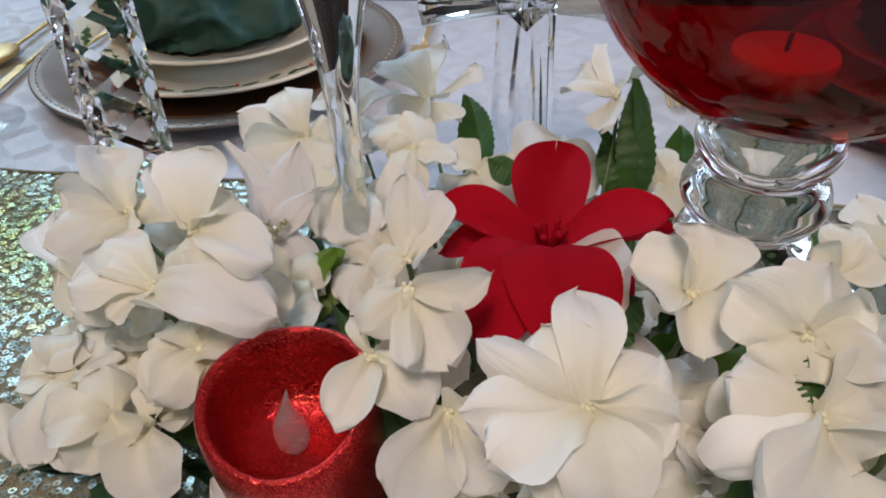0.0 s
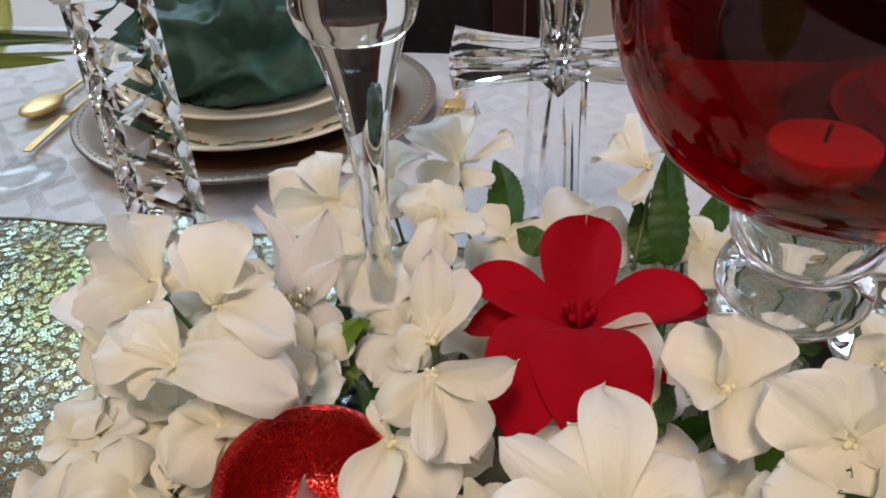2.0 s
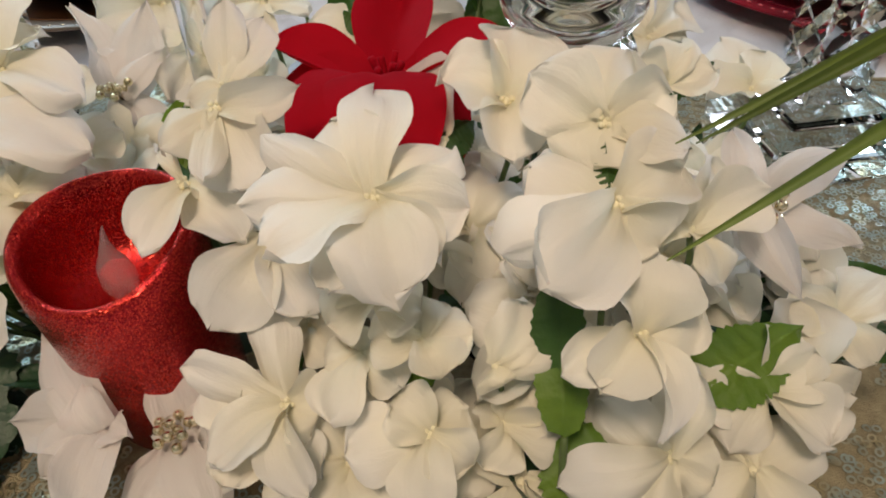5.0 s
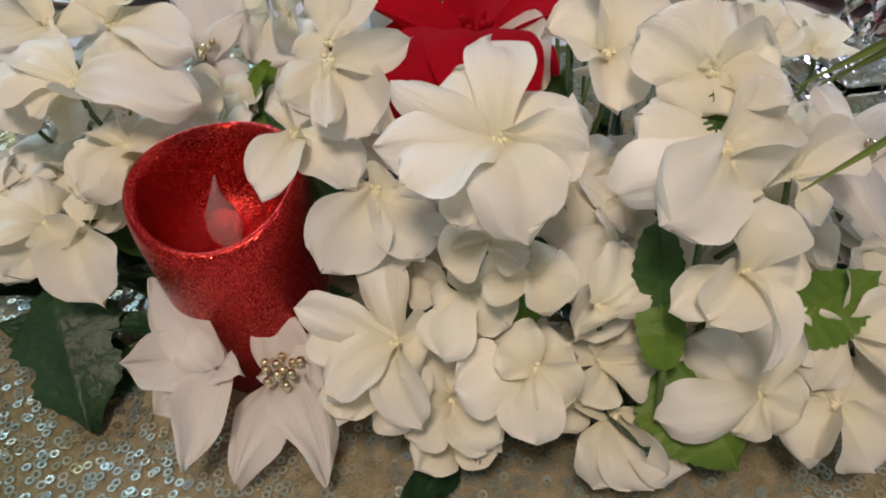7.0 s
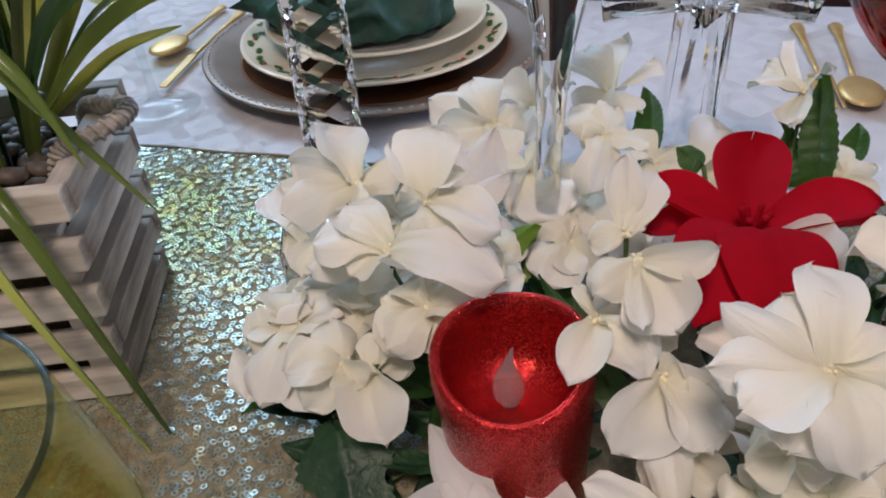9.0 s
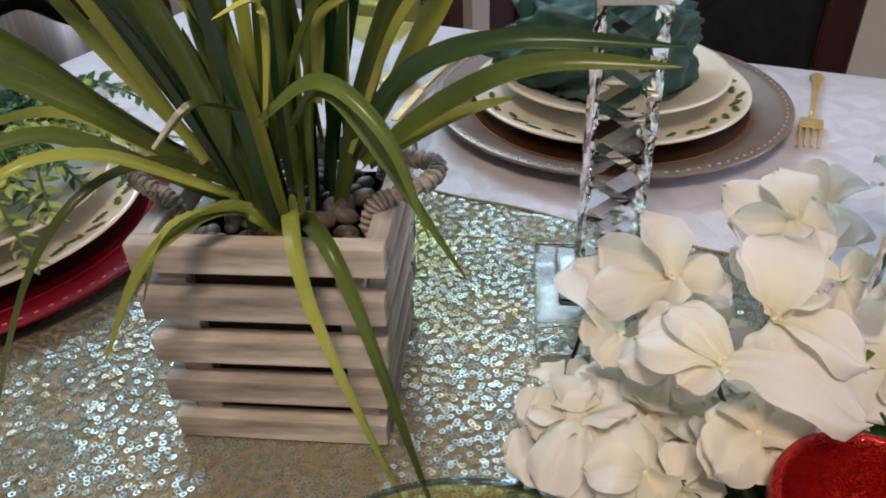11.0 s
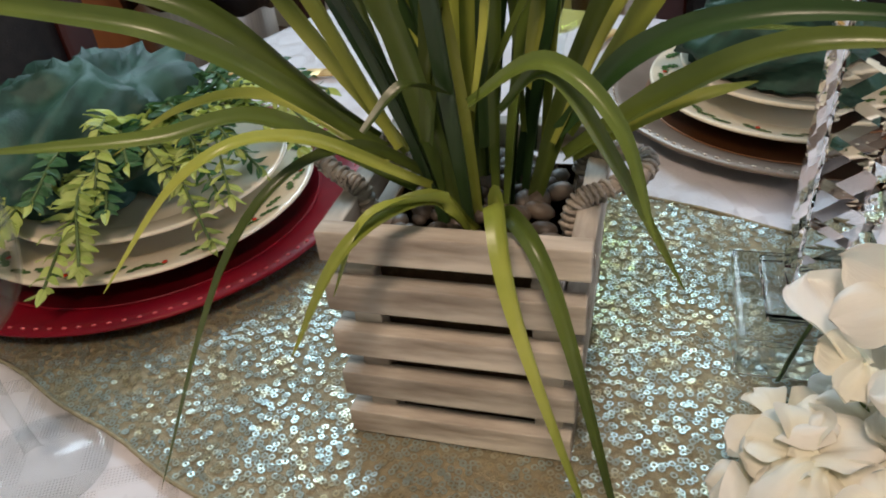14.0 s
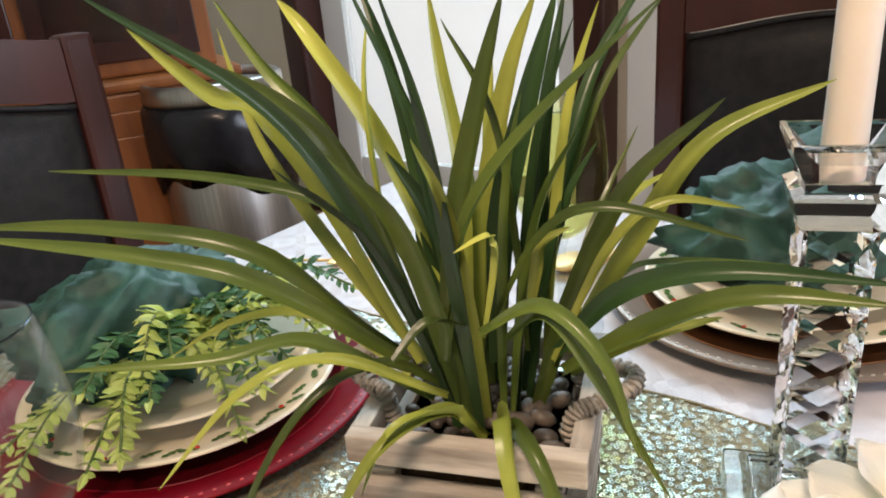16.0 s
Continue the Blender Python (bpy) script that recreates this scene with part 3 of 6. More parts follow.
# ---- flowers ----
def petal_mesh(tip, normal, width, pointed=0.0, cup=0.10, rng=random, wild=1.0):
    """A cloth petal from the origin to tip: narrow at its foot, broad beyond, cupped, twisted and wavy, creased along its length."""
    tip = Vector(tip)
    length = tip.length
    d = tip / length
    normal = Vector(normal)
    side = d.cross(normal).normalized()
    roll = rng.gauss(0, 0.38) * wild
    side = (side * math.cos(roll) + side.cross(d) * math.sin(roll)).normalized()
    up = side.cross(d).normalized()
    nl, nw = 14, 16
    bend = rng.uniform(-0.22, 0.14) * wild
    cup = cup * rng.uniform(-0.5, 1.6)
    curl = rng.uniform(-0.75, 0.25) * wild
    twist = rng.gauss(0, 0.28) * wild
    skew = rng.uniform(-0.12, 0.12)
    ph, ph2, ph3 = rng.uniform(0, 6), rng.uniform(0, 6), rng.uniform(0, 6)
    full = rng.uniform(0.54, 0.68)
    bm = bmesh.new()
    rows = []
    for i in range(nl + 1):
        t = i / nl
        sharp = math.sin(math.pi * min(1, t * 0.94 + 0.06) ** 0.80) ** 0.85 if t < 1 else 0.02
        broad = (0.13 + 0.87 * math.sin(0.5 * math.pi * min(1, t / full)) ** 1.5) * (1 if t < full else math.sqrt(max(0.0, 1 - ((t - full) / (1.02 - full)) ** 2.1)))
        w = (pointed * sharp + (1 - pointed) * broad) * width / 2
        a = twist * t
        sd, un = side * math.cos(a) + up * math.sin(a), up * math.cos(a) - side * math.sin(a)
        r = []
        for j in range(nw + 1):
            s = 2 * j / nw - 1
            wob = 1 + 0.07 * math.sin(6 * t + ph) * s + 0.04 * math.sin(13 * t + ph3)
            arch = bend * length * math.sin(math.pi * t) + cup * width * (s * s - 0.35) * math.sin(math.pi * min(1, t * 1.05)) ** 0.6
            arch += curl * width * max(0.0, t - 0.55) ** 2 * 2.2
            ripple = 0.085 * width * math.sin(7 * t + 2.6 * s + ph2) * abs(s) ** 1.4 + 0.007 * width * math.cos(s * 11 + t * 2 + ph) * (0.4 + 0.6 * t) + 0.03 * width * math.sin(4.2 * s + ph3 + 3 * t) * t
            fold = -0.09 * width * math.exp(-(s * 4.5) ** 2) * (1 - 0.7 * t)
            r.append(bm.verts.new(d * (t * length * (1 - 0.05 * s * s * (1 - pointed) + 0.02 * math.sin(9 * s + ph3) * t)) + sd * (s * w * wob + skew * width * math.sin(math.pi * t) * 0.5) + un * (arch + ripple + fold)))
        rows.append(r)
    uv = bm.loops.layers.uv.new("UVMap")
    for i, (a, b) in enumerate(zip(rows, rows[1:])):
        for j in range(nw):
            f = bm.faces.new((a[j], a[j + 1], b[j + 1], b[j]))
            for loop, (du, dv) in zip(f.loops, ((0, 0), (1, 0), (1, 1), (0, 1))):
                loop[uv].uv = ((j + du) / nw - 0.5, (i + dv) / nl)
    return bm


def silk_petal(tip, normal, width, rng, pointed=0.0):
    """A pressed silk petal from the origin to tip: a broad foot, a round or pointed end, softly cupped, with a few long creases."""
    tip = Vector(tip)
    L = tip.length
    d = tip / L
    side = d.cross(Vector(normal)).normalized()
    roll = rng.gauss(0, 0.34)
    side = (side * math.cos(roll) + side.cross(d) * math.sin(roll)).normalized()
    up = side.cross(d).normalized()
    nl, nw = 13, 14
    bend, cup, lip = rng.uniform(-0.02, 0.26), rng.uniform(-0.32, 0.40), rng.uniform(-0.60, 0.25)
    twist, skew = rng.gauss(0, 0.30), rng.uniform(-0.10, 0.10)
    full = rng.uniform(0.58, 0.70)
    notch = rng.uniform(0.0, 0.07) if not pointed else 0.0
    ph, ph2, ph3 = (rng.uniform(0, 6) for _ in range(3))
    bm = bmesh.new()
    rows = []
    for i in range(nl + 1):
        t = i / nl
        broad = (0.30 + 0.70 * math.sin(0.5 * math.pi * min(1, t / full)) ** 1.3) * (1 if t < full else max(0.0004, 1 - ((t - full) / (1 - full)) ** 2.3) ** 0.5)
        sharp = max(0.02, math.sin(math.pi * min(1.0, 0.16 + 0.84 * t) ** 0.85)) ** 0.9
        w = width / 2 * (pointed * sharp + (1 - pointed) * broad)
        a = twist * t
        sd, un = side * math.cos(a) + up * math.sin(a), up * math.cos(a) - side * math.sin(a)
        row = []
        for j in range(nw + 1):
            s = 2 * j / nw - 1
            h = bend * L * math.sin(math.pi * t ** 0.85) + cup * width * s * s * math.sin(math.pi * min(1, t * 0.9 + 0.05)) ** 0.7
            h += lip * width * max(0.0, t - 0.72) ** 2 * 6 * (0.5 + 0.5 * math.cos(2.2 * s + ph))
            h += 0.085 * width * math.sin(5.5 * t + 2.4 * s + ph2) * s * s + 0.045 * width * math.sin(12 * t + 3 * s + ph3) * abs(s) ** 3 + 0.070 * width * math.sin(3.6 * s + ph3 + 2.0 * t) * t
            h += 0.014 * width * math.cos(s * 8.5 + ph) * (1 - 0.4 * t) - 0.035 * width * math.exp(-(s * 5) ** 2) * (1 - 0.6 * t)
            reach = t * L * (1 - 0.04 * s * s * (1 - pointed) - notch * t * t * math.exp(-(s * 3.2) ** 2) + 0.015 * math.sin(6 * s + ph3) * t)
            row.append(bm.verts.new(d * reach + sd * (s * w * (1 + 0.05 * math.sin(5 * t + ph) * s + 0.045 * math.sin(10 * t + ph2 + s)) + skew * width * math.sin(math.pi * t) * 0.5) + un * h))
        rows.append(row)
    uv = bm.loops.layers.uv.new("UVMap")
    for i, (a, b) in enumerate(zip(rows, rows[1:])):
        for j in range(nw):
            f = bm.faces.new((a[j], a[j + 1], b[j + 1], b[j]))
            for loop, (du, dv) in zip(f.loops, ((0, 0), (1, 0), (1, 1), (0, 1))):
                loop[uv].uv = ((j + du) / nw - 0.5, (i + dv) / nl)
    return bm


def facing(tips):
    """The way that a flower faces: up, square to the ring of its petals."""
    n = Vector((0, -0.45, 1.0))
    if len(tips) > 2:
        pts = np.array(tips)
        _, _, vt = np.linalg.svd(pts - pts.mean(0) * 0.5)
        m = Vector(vt[2])
        if m.z < 0:
            m = -m
        n = (m + Vector((0, -0.5, 0.9))).normalized()
    return n.normalized()


flower_rng = random.Random(11)


def hydrangea(centre, tips):
    n = facing(tips)
    ob = mesh_object("hydrangea_flower", sphere(0.0016, scale=(1, 1, 0.8)), M_PETALC)
    ob.location = centre
    tagged(ob, "white silk hydrangea flower with broad cream petals in the centrepiece", "flower", "centrepiece flowers")
    for k, t in enumerate(tips):
        L = Vector(t).length
        p = part("petal", silk_petal(t, n, min(0.034, max(0.018, L * flower_rng.uniform(0.82, 1.08))), flower_rng), M_PETAL, ob)
        p.location = n * (0.0008 * (k % 3))
    stem = smooth_path([(0, 0, -0.001), (0.002, 0.003, -0.02), (0.0 - (centre[0] - 0.11) * 0.15, 0.0 - (centre[1] - 0.25) * 0.15, max(-0.05, 0.756 - centre[2]))], 4)
    part("stem", tube(stem, 0.0011, 6), M_STEM, ob, "thin green stem")
    return ob


def silk_flower(centre, n, petals):
    """A hydrangea flower that faces n, each petal with its own tip and width, about a small heart of folded cloth."""
    n = Vector(n).normalized()
    ob = mesh_object("hydrangea_flower", sphere(0.0019, scale=(1, 1, 0.8)), M_PETALC)
    ob.location = centre
    tagged(ob, "white silk hydrangea flower with broad cream petals in the centrepiece", "flower", "centrepiece flowers")
    for k, (x, y, z, w) in enumerate(petals):
        p = part("petal", silk_petal((x, y, z), n, w * 0.98, flower_rng), M_PETAL, ob)
        p.location = n * ((0.0, 0.0026, 0.0011)[k % 3] - 0.0010)
    for k in range(4):
        a = k * 1.57 + centre[0] * 90
        u = n.cross(Vector((0.3, 1, 0.1))).normalized()
        bud = n * 0.0016 + (u * math.cos(a) + n.cross(u) * math.sin(a)) * 0.0016
        part("bud", sphere(0.0010, bud, u=8, v=6), M_PETALC, ob)
    stem = smooth_path([(0, 0, -0.001), (0.002, 0.003, -0.02), ((0.11 - centre[0]) * 0.15, (0.25 - centre[1]) * 0.15, max(-0.05, 0.756 - centre[2]))], 4)
    part("stem", tube(stem, 0.0011, 6), M_STEM, ob, "thin green stem")
    return ob


def poinsettia(centre, tips):
    n = facing(tips)
    return silk_poinsettia(centre, n, [(*t, max(0.014, Vector(t).length * flower_rng.uniform(0.42, 0.52))) for t in tips])


def silk_poinsettia(centre, n, petals, beads=11):
    n = Vector(n).normalized()
    ob = new("poinsettia_flower")
    ob.location = centre
    tagged(ob, "white cloth poinsettia with pointed petals" + (" and gold beads" if beads else " beside the red candle"), "flower", "centrepiece flowers")
    for k, (x, y, z, w) in enumerate(petals):
        p = part("petal", silk_petal((x, y, z), n, w * 1.04, flower_rng, 0.85), M_POIN, ob)
        p.location = n * (0.0012 * (k % 4))
    for k in range(beads):
        a = k * 2.4
        r = 0.0016 * math.sqrt(k)
        foot = Vector((0, 0, 0))
        head = n * (0.008 + 0.003 * (k % 3)) + Vector((r * 1.7 * math.cos(a), r * 1.7 * math.sin(a), 0))
        part("bead", sphere(0.0020, head, u=12, v=8), M_BEAD, ob, "gold bead")
        part("bead_wire", tube([foot, (foot + head) / 2, head], 0.0003, 5), M_BEAD, ob)
    return ob


def lily_petal(tip, width, k):
    """A broad velvet petal that leaves a narrow throat, widens to a round end and is cupped along its length."""
    flat = Vector((tip.x, tip.y, 0))
    out = flat.normalized()
    side = Vector((-out.y, out.x, 0))
    reach = flat.length
    near = max(0.0, -out.y)
    bm = bmesh.new()
    nl, nw = 18, 16
    full = 0.55
    rows = []
    for i in range(nl + 1):
        t = i / nl
        w = width / 2 * (0.55 + 0.45 * math.sin(0.5 * math.pi * min(1, t / full)) ** 1.2) * (1 if t < full else max(0.0004, 1 - ((t - full) / (1 - full)) ** 2.0) ** 0.56)
        rise = tip.z * t + (0.0025 + 0.017 * near) * math.sin(math.pi * t ** 0.75) - 0.010 * near * max(0.0, t - 0.6) ** 2 * 6
        row = []
        for j in range(nw + 1):
            s = 2 * j / nw - 1
            cup = (0.30 - 0.36 * near) * width * s * s * math.sin(math.pi * (0.15 + 0.72 * t))
            cup += 0.03 * width * math.sin(5 * t + 3 * s + k * 1.9) * t - 0.05 * width * math.exp(-(6 * s) ** 2) * (1 - 0.7 * t)
            row.append(bm.verts.new(out * (reach * t * (1 - 0.04 * s * s)) + side * (s * w + 0.05 * width * math.sin(3 * t + k)) + Vector((0, 0, rise + cup))))
        rows.append(row)
    for a, b in zip(rows, rows[1:]):
        for j in range(nw):
            bm.faces.new((a[j], a[j + 1], b[j + 1], b[j]))
    return bm


def red_lily(centre, tips):
    ob = new("red_flower")
    ob.location = centre
    tagged(ob, "deep red velvet lily with broad curling petals", "flower", "centrepiece flowers")
    for k, (x, y, z, w) in enumerate(tips):
        p = part("petal", lily_petal(Vector((x, y, z)), w, k), M_RED, ob)
        p.location = Vector((x, y, 0)).normalized() * 0.003 + Vector((0, 0, -0.004 if z < 0 else 0.0008 * k))
    for k in range(6):
        a = k * 1.05
        pts = smooth_path([(0, 0, 0), (0.003 * math.cos(a), 0.003 * math.sin(a), 0.010), (0.006 * math.cos(a), 0.006 * math.sin(a), 0.016 + 0.002 * (k % 2))], 4)
        part("stamen", tube(pts, 0.0011, 6, taper=lambda t: 0.8 + 0.5 * t), M_RED, ob)
    stem = smooth_path([(0, 0, -0.002), (0.004, 0.004, -0.04), (0.006, 0.01, 0.757 - centre[2])], 4)
    part("stem", tube(stem, 0.002, 6), M_STEM, ob, "green stem")
    return ob


def flower_leaf(base, tip, width, tone):
    """A toothed cloth leaf with a raised midrib and side veins."""
    base, tip = Vector(base), Vector(tip)
    v = tip - base
    L = v.length
    d = v / L
    n = Vector((0, -0.4, 1))
    side = d.cross(n).normalized()
    up = side.cross(d).normalized()
    bm = bmesh.new()
    rows = []
    nl = 26
    for i in range(nl + 1):
        t = i / nl
        w = width / 2 * math.sin(math.pi * min(1, 0.05 + 0.95 * t) ** 0.75) ** 0.8 * (1 + 0.10 * (i % 2)) if 0 < i < nl else 0.0006
        if tone == 2:
            w *= 0.70 + 0.36 * abs(math.cos(math.pi * (t * 2.6 + 0.2)))
        row = []
        for s in (-1, -0.55, -0.1, 0, 0.1, 0.55, 1):
            vein = 0.0006 * math.cos((t - abs(s) * 0.22) * 2 * math.pi * 8) * (1 if 0.05 < abs(s) < 1 else 0)
            h = -0.10 * width * abs(s) + 0.05 * L * math.sin(math.pi * t) + vein + (0.0007 if s == 0 else 0) + 0.001 * math.sin(9 * t + s)
            row.append(bm.verts.new(d * (t * L) + side * (s * w) + up * h))
        rows.append(row)
    for a, b in zip(rows, rows[1:]):
        for j in range(6):
            bm.faces.new((a[j], a[j + 1], b[j + 1], b[j]))
    ob = new("leaf_sprig")
    ob.location = base
    tagged(ob, ("green cloth leaf with toothed edge among the flowers", "bright green cloth leaf with toothed edge among the flowers", "dark green poinsettia leaf on the runner")[tone], "leaf", "centrepiece leaves")
    part("leaf_blade", bm, (M_LEAF, M_LEAFLIGHT, M_LEAFDARK)[tone], ob)
    foot = Vector((0, 0, max(-0.04, 0.756 - base.z)))
    part("stalk", tube(smooth_path([(0, 0, 0), tuple(foot * 0.5 - d * 0.008), tuple(foot - d * 0.014)], 4), 0.0012, 6), M_STEM, ob)
    return ob

hydrangea((0.196, 0.178, 0.862), [(0.0075, 0.0177, 0.0140), (0.0228, 0.0111, 0.0060), (-0.0188, 0.0042, 0.0000), (0.0099, -0.0121, -0.0100)])
hydrangea((0.122, 0.227, 0.860), [(-0.0213, 0.0262, 0.0080), (-0.0033, -0.0018, 0.0040)])
hydrangea((0.098, 0.165, 0.818), [(-0.0111, -0.0062, 0.0020), (0.0143, -0.0134, 0.0000), (-0.0075, -0.0235, -0.0060), (0.0037, 0.0044, 0.0080)])
hydrangea((0.118, 0.159, 0.832), [(0.0162, 0.0037, 0.0020), (-0.0163, 0.0007, 0.0000), (0.0062, -0.0101, -0.0060), (-0.0001, 0.0114, 0.0080)])
hydrangea((0.141, 0.158, 0.822), [(0.0091, 0.0164, 0.0140), (0.0174, 0.0063, 0.0060), (0.0025, -0.0048, -0.0020)])
hydrangea((0.150, 0.143, 0.782), [(-0.0068, -0.0225, -0.0100), (0.0125, -0.0206, -0.0120), (0.0240, -0.0150, -0.0080), (-0.0136, 0.0095, 0.0060)])
hydrangea((0.225, 0.148, 0.786), [(-0.0114, 0.0195, 0.0060), (0.0214, 0.0173, 0.0040), (0.0100, -0.0183, -0.0120), (-0.0119, -0.0184, -0.0100)])
hydrangea((0.144, 0.156, 0.796), [(-0.0065, -0.0149, -0.0060), (0.0054, 0.0063, 0.0080), (0.0205, 0.0008, 0.0000), (-0.0088, 0.0065, 0.0040)])
hydrangea((-0.056, 0.204, 0.808), [(-0.0215, -0.0106, -0.0060), (0.0190, 0.0021, 0.0040), (0.0120, -0.0267, -0.0140), (-0.0020, -0.0201, -0.0100), (0.0006, 0.0180, 0.0100)])
hydrangea((-0.032, 0.214, 0.843), [(-0.0125, -0.0199, -0.0080), (0.0127, -0.0054, -0.0060), (0.0203, 0.0149, 0.0020), (-0.0082, 0.0138, 0.0060)])
hydrangea((-0.096, 0.253, 0.838), [(-0.0319, 0.0321, 0.0120), (-0.0183, 0.0041, 0.0020), (-0.0018, -0.0181, -0.0060), (0.0118, -0.0106, -0.0040)])
hydrangea((-0.005, 0.334, 0.840), [(-0.0112, -0.0147, 0.0040), (0.0188, -0.0329, -0.0080), (0.0087, 0.0116, 0.0100), (-0.0068, -0.0302, -0.0100)])
hydrangea((0.085, 0.372, 0.820), [(-0.0334, -0.0032, 0.0040), (0.0225, 0.0315, 0.0140), (-0.0205, -0.0176, -0.0060), (0.0431, 0.0173, 0.0060)])
hydrangea((0.166, 0.389, 0.815), [(-0.0080, 0.0233, 0.0080), (-0.0392, 0.0055, 0.0040), (0.0069, -0.0264, -0.0080), (0.0193, 0.0100, 0.0040)])
hydrangea((0.198, 0.245, 0.872), [(0.0184, 0.0029, 0.0040), (0.0068, 0.0159, 0.0100), (-0.0117, 0.0025, 0.0040)])
hydrangea((0.256, 0.317, 0.830), [(-0.0118, 0.0256, 0.0120), (0.0081, 0.0168, 0.0100), (0.0194, -0.0046, 0.0000), (-0.0226, -0.0077, 0.0000)])
hydrangea((0.220, 0.380, 0.825), [(0.0167, 0.0228, 0.0100), (-0.0130, 0.0230, 0.0100), (0.0190, -0.0032, 0.0000), (-0.0207, -0.0224, -0.0060)])
hydrangea((0.230, 0.171, 0.800), [(-0.0232, -0.0077, 0.0000), (0.0200, 0.0066, 0.0060), (0.0195, -0.0176, -0.0100), (-0.0131, -0.0194, -0.0100), (0.0140, 0.0154, 0.0080)])
hydrangea((0.264, 0.202, 0.800), [(0.0204, 0.0155, 0.0080), (-0.0199, 0.0022, 0.0040), (0.0119, -0.0147, -0.0060), (-0.0110, -0.0158, -0.0060)])
hydrangea((-0.110, 0.232, 0.798), [(-0.0190, -0.0096, 0.0020), (0.0090, -0.0195, -0.0080), (0.0117, 0.0290, 0.0060), (-0.0089, 0.0187, 0.0080)])
hydrangea((-0.097, 0.218, 0.788), [(-0.0252, -0.0071, 0.0020), (-0.0022, -0.0193, -0.0060), (0.0149, -0.0042, -0.0060), (-0.0060, 0.0131, 0.0080)])
hydrangea((-0.071, 0.235, 0.805), [(0.0093, 0.0153, 0.0060), (0.0008, -0.0179, -0.0060), (-0.0167, -0.0010, 0.0040), (0.0100, -0.0084, -0.0040)])
hydrangea((-0.038, 0.212, 0.838), [(-0.0086, -0.0162, -0.0080), (0.0169, -0.0073, -0.0060), (-0.0101, 0.0114, 0.0060), (0.0175, 0.0097, 0.0040)])
hydrangea((-0.066, 0.242, 0.850), [(-0.0264, -0.0133, -0.0040), (-0.0192, 0.0145, 0.0080), (0.0213, -0.0051, 0.0000), (0.0116, -0.0203, -0.0080)])
hydrangea((-0.020, 0.241, 0.842), [(-0.0183, -0.0084, 0.0000), (0.0151, 0.0084, 0.0060), (0.0009, -0.0145, -0.0080), (0.0135, -0.0079, -0.0040)])
hydrangea((-0.069, 0.201, 0.815), [(-0.0245, -0.0095, 0.0020), (-0.0115, 0.0185, 0.0080), (0.0112, -0.0078, -0.0060), (-0.0115, -0.0201, -0.0100)])
hydrangea((0.052, 0.221, 0.842), [(-0.0138, 0.0108, 0.0080), (0.0122, 0.0105, 0.0060), (0.0179, -0.0084, -0.0040), (-0.0023, -0.0167, -0.0060)])
hydrangea((0.104, 0.165, 0.845), [(-0.0140, -0.0071, -0.0060), (-0.0109, 0.0060, 0.0040), (0.0146, -0.0009, -0.0060), (0.0070, 0.0070, 0.0060)])
hydrangea((0.164, 0.196, 0.850), [(-0.0135, 0.0043, 0.0060), (-0.0066, -0.0138, -0.0060), (0.0114, -0.0038, -0.0040), (0.0097, 0.0081, 0.0060)])
hydrangea((0.195, 0.193, 0.838), [(-0.0085, 0.0111, 0.0060), (0.0171, 0.0006, 0.0000), (-0.0052, -0.0143, -0.0080), (0.0138, 0.0151, 0.0060)])
hydrangea((-0.069, 0.290, 0.832), [(-0.0241, 0.0113, 0.0060), (0.0169, 0.0119, 0.0060), (0.0199, -0.0183, -0.0060), (-0.0107, -0.0184, -0.0060)])
hydrangea((-0.016, 0.271, 0.828), [(-0.0185, 0.0100, 0.0060), (0.0165, 0.0105, 0.0060), (0.0141, -0.0164, -0.0060), (-0.0092, -0.0161, -0.0060)])
hydrangea((0.027, 0.331, 0.826), [(-0.0224, 0.0108, 0.0080), (0.0163, 0.0105, 0.0080), (0.0147, -0.0255, -0.0060), (-0.0132, -0.0269, -0.0080)])
hydrangea((0.062, 0.374, 0.826), [(-0.0224, 0.0025, 0.0080), (0.0211, 0.0102, 0.0060), (0.0110, -0.0307, -0.0060), (-0.0129, -0.0289, -0.0060)])
hydrangea((-0.076, 0.314, 0.822), [(-0.0292, 0.0116, 0.0060), (0.0221, 0.0141, 0.0060), (0.0193, -0.0319, -0.0060), (-0.0105, -0.0333, -0.0080)])
hydrangea((-0.085, 0.250, 0.806), [(-0.0249, 0.0034, 0.0060), (0.0189, 0.0184, 0.0040), (0.0192, -0.0181, -0.0080), (-0.0059, -0.0293, -0.0080)])
hydrangea((0.022, 0.297, 0.822), [(-0.0205, 0.0099, 0.0060), (0.0178, 0.0185, 0.0040), (0.0118, -0.0193, -0.0060), (-0.0109, -0.0300, -0.0060)])
hydrangea((-0.014, 0.412, 0.838), [(-0.0261, 0.0124, 0.0060), (0.0213, 0.0242, 0.0060), (0.0161, -0.0330, -0.0060), (-0.0119, -0.0405, -0.0060)])
hydrangea((0.059, 0.278, 0.826), [(-0.0180, 0.0082, 0.0060), (0.0162, 0.0139, 0.0060), (0.0097, -0.0169, -0.0060), (-0.0115, -0.0268, -0.0060)])
poinsettia((0.223, 0.205, 0.845), [(-0.0206, 0.0174, 0.0040), (-0.0027, 0.0268, 0.0160), (0.0361, 0.0230, 0.0100), (0.0111, -0.0273, -0.0120), (0.0324, -0.0122, 0.0000), (0.0008, -0.0161, -0.0060), (-0.0190, 0.0036, 0.0000)])
flower_leaf((0.062, 0.414, 0.800), (0.053, 0.396, 0.862), 0.030, 0)
flower_leaf((0.160, 0.400, 0.800), (0.139, 0.372, 0.885), 0.034, 0)
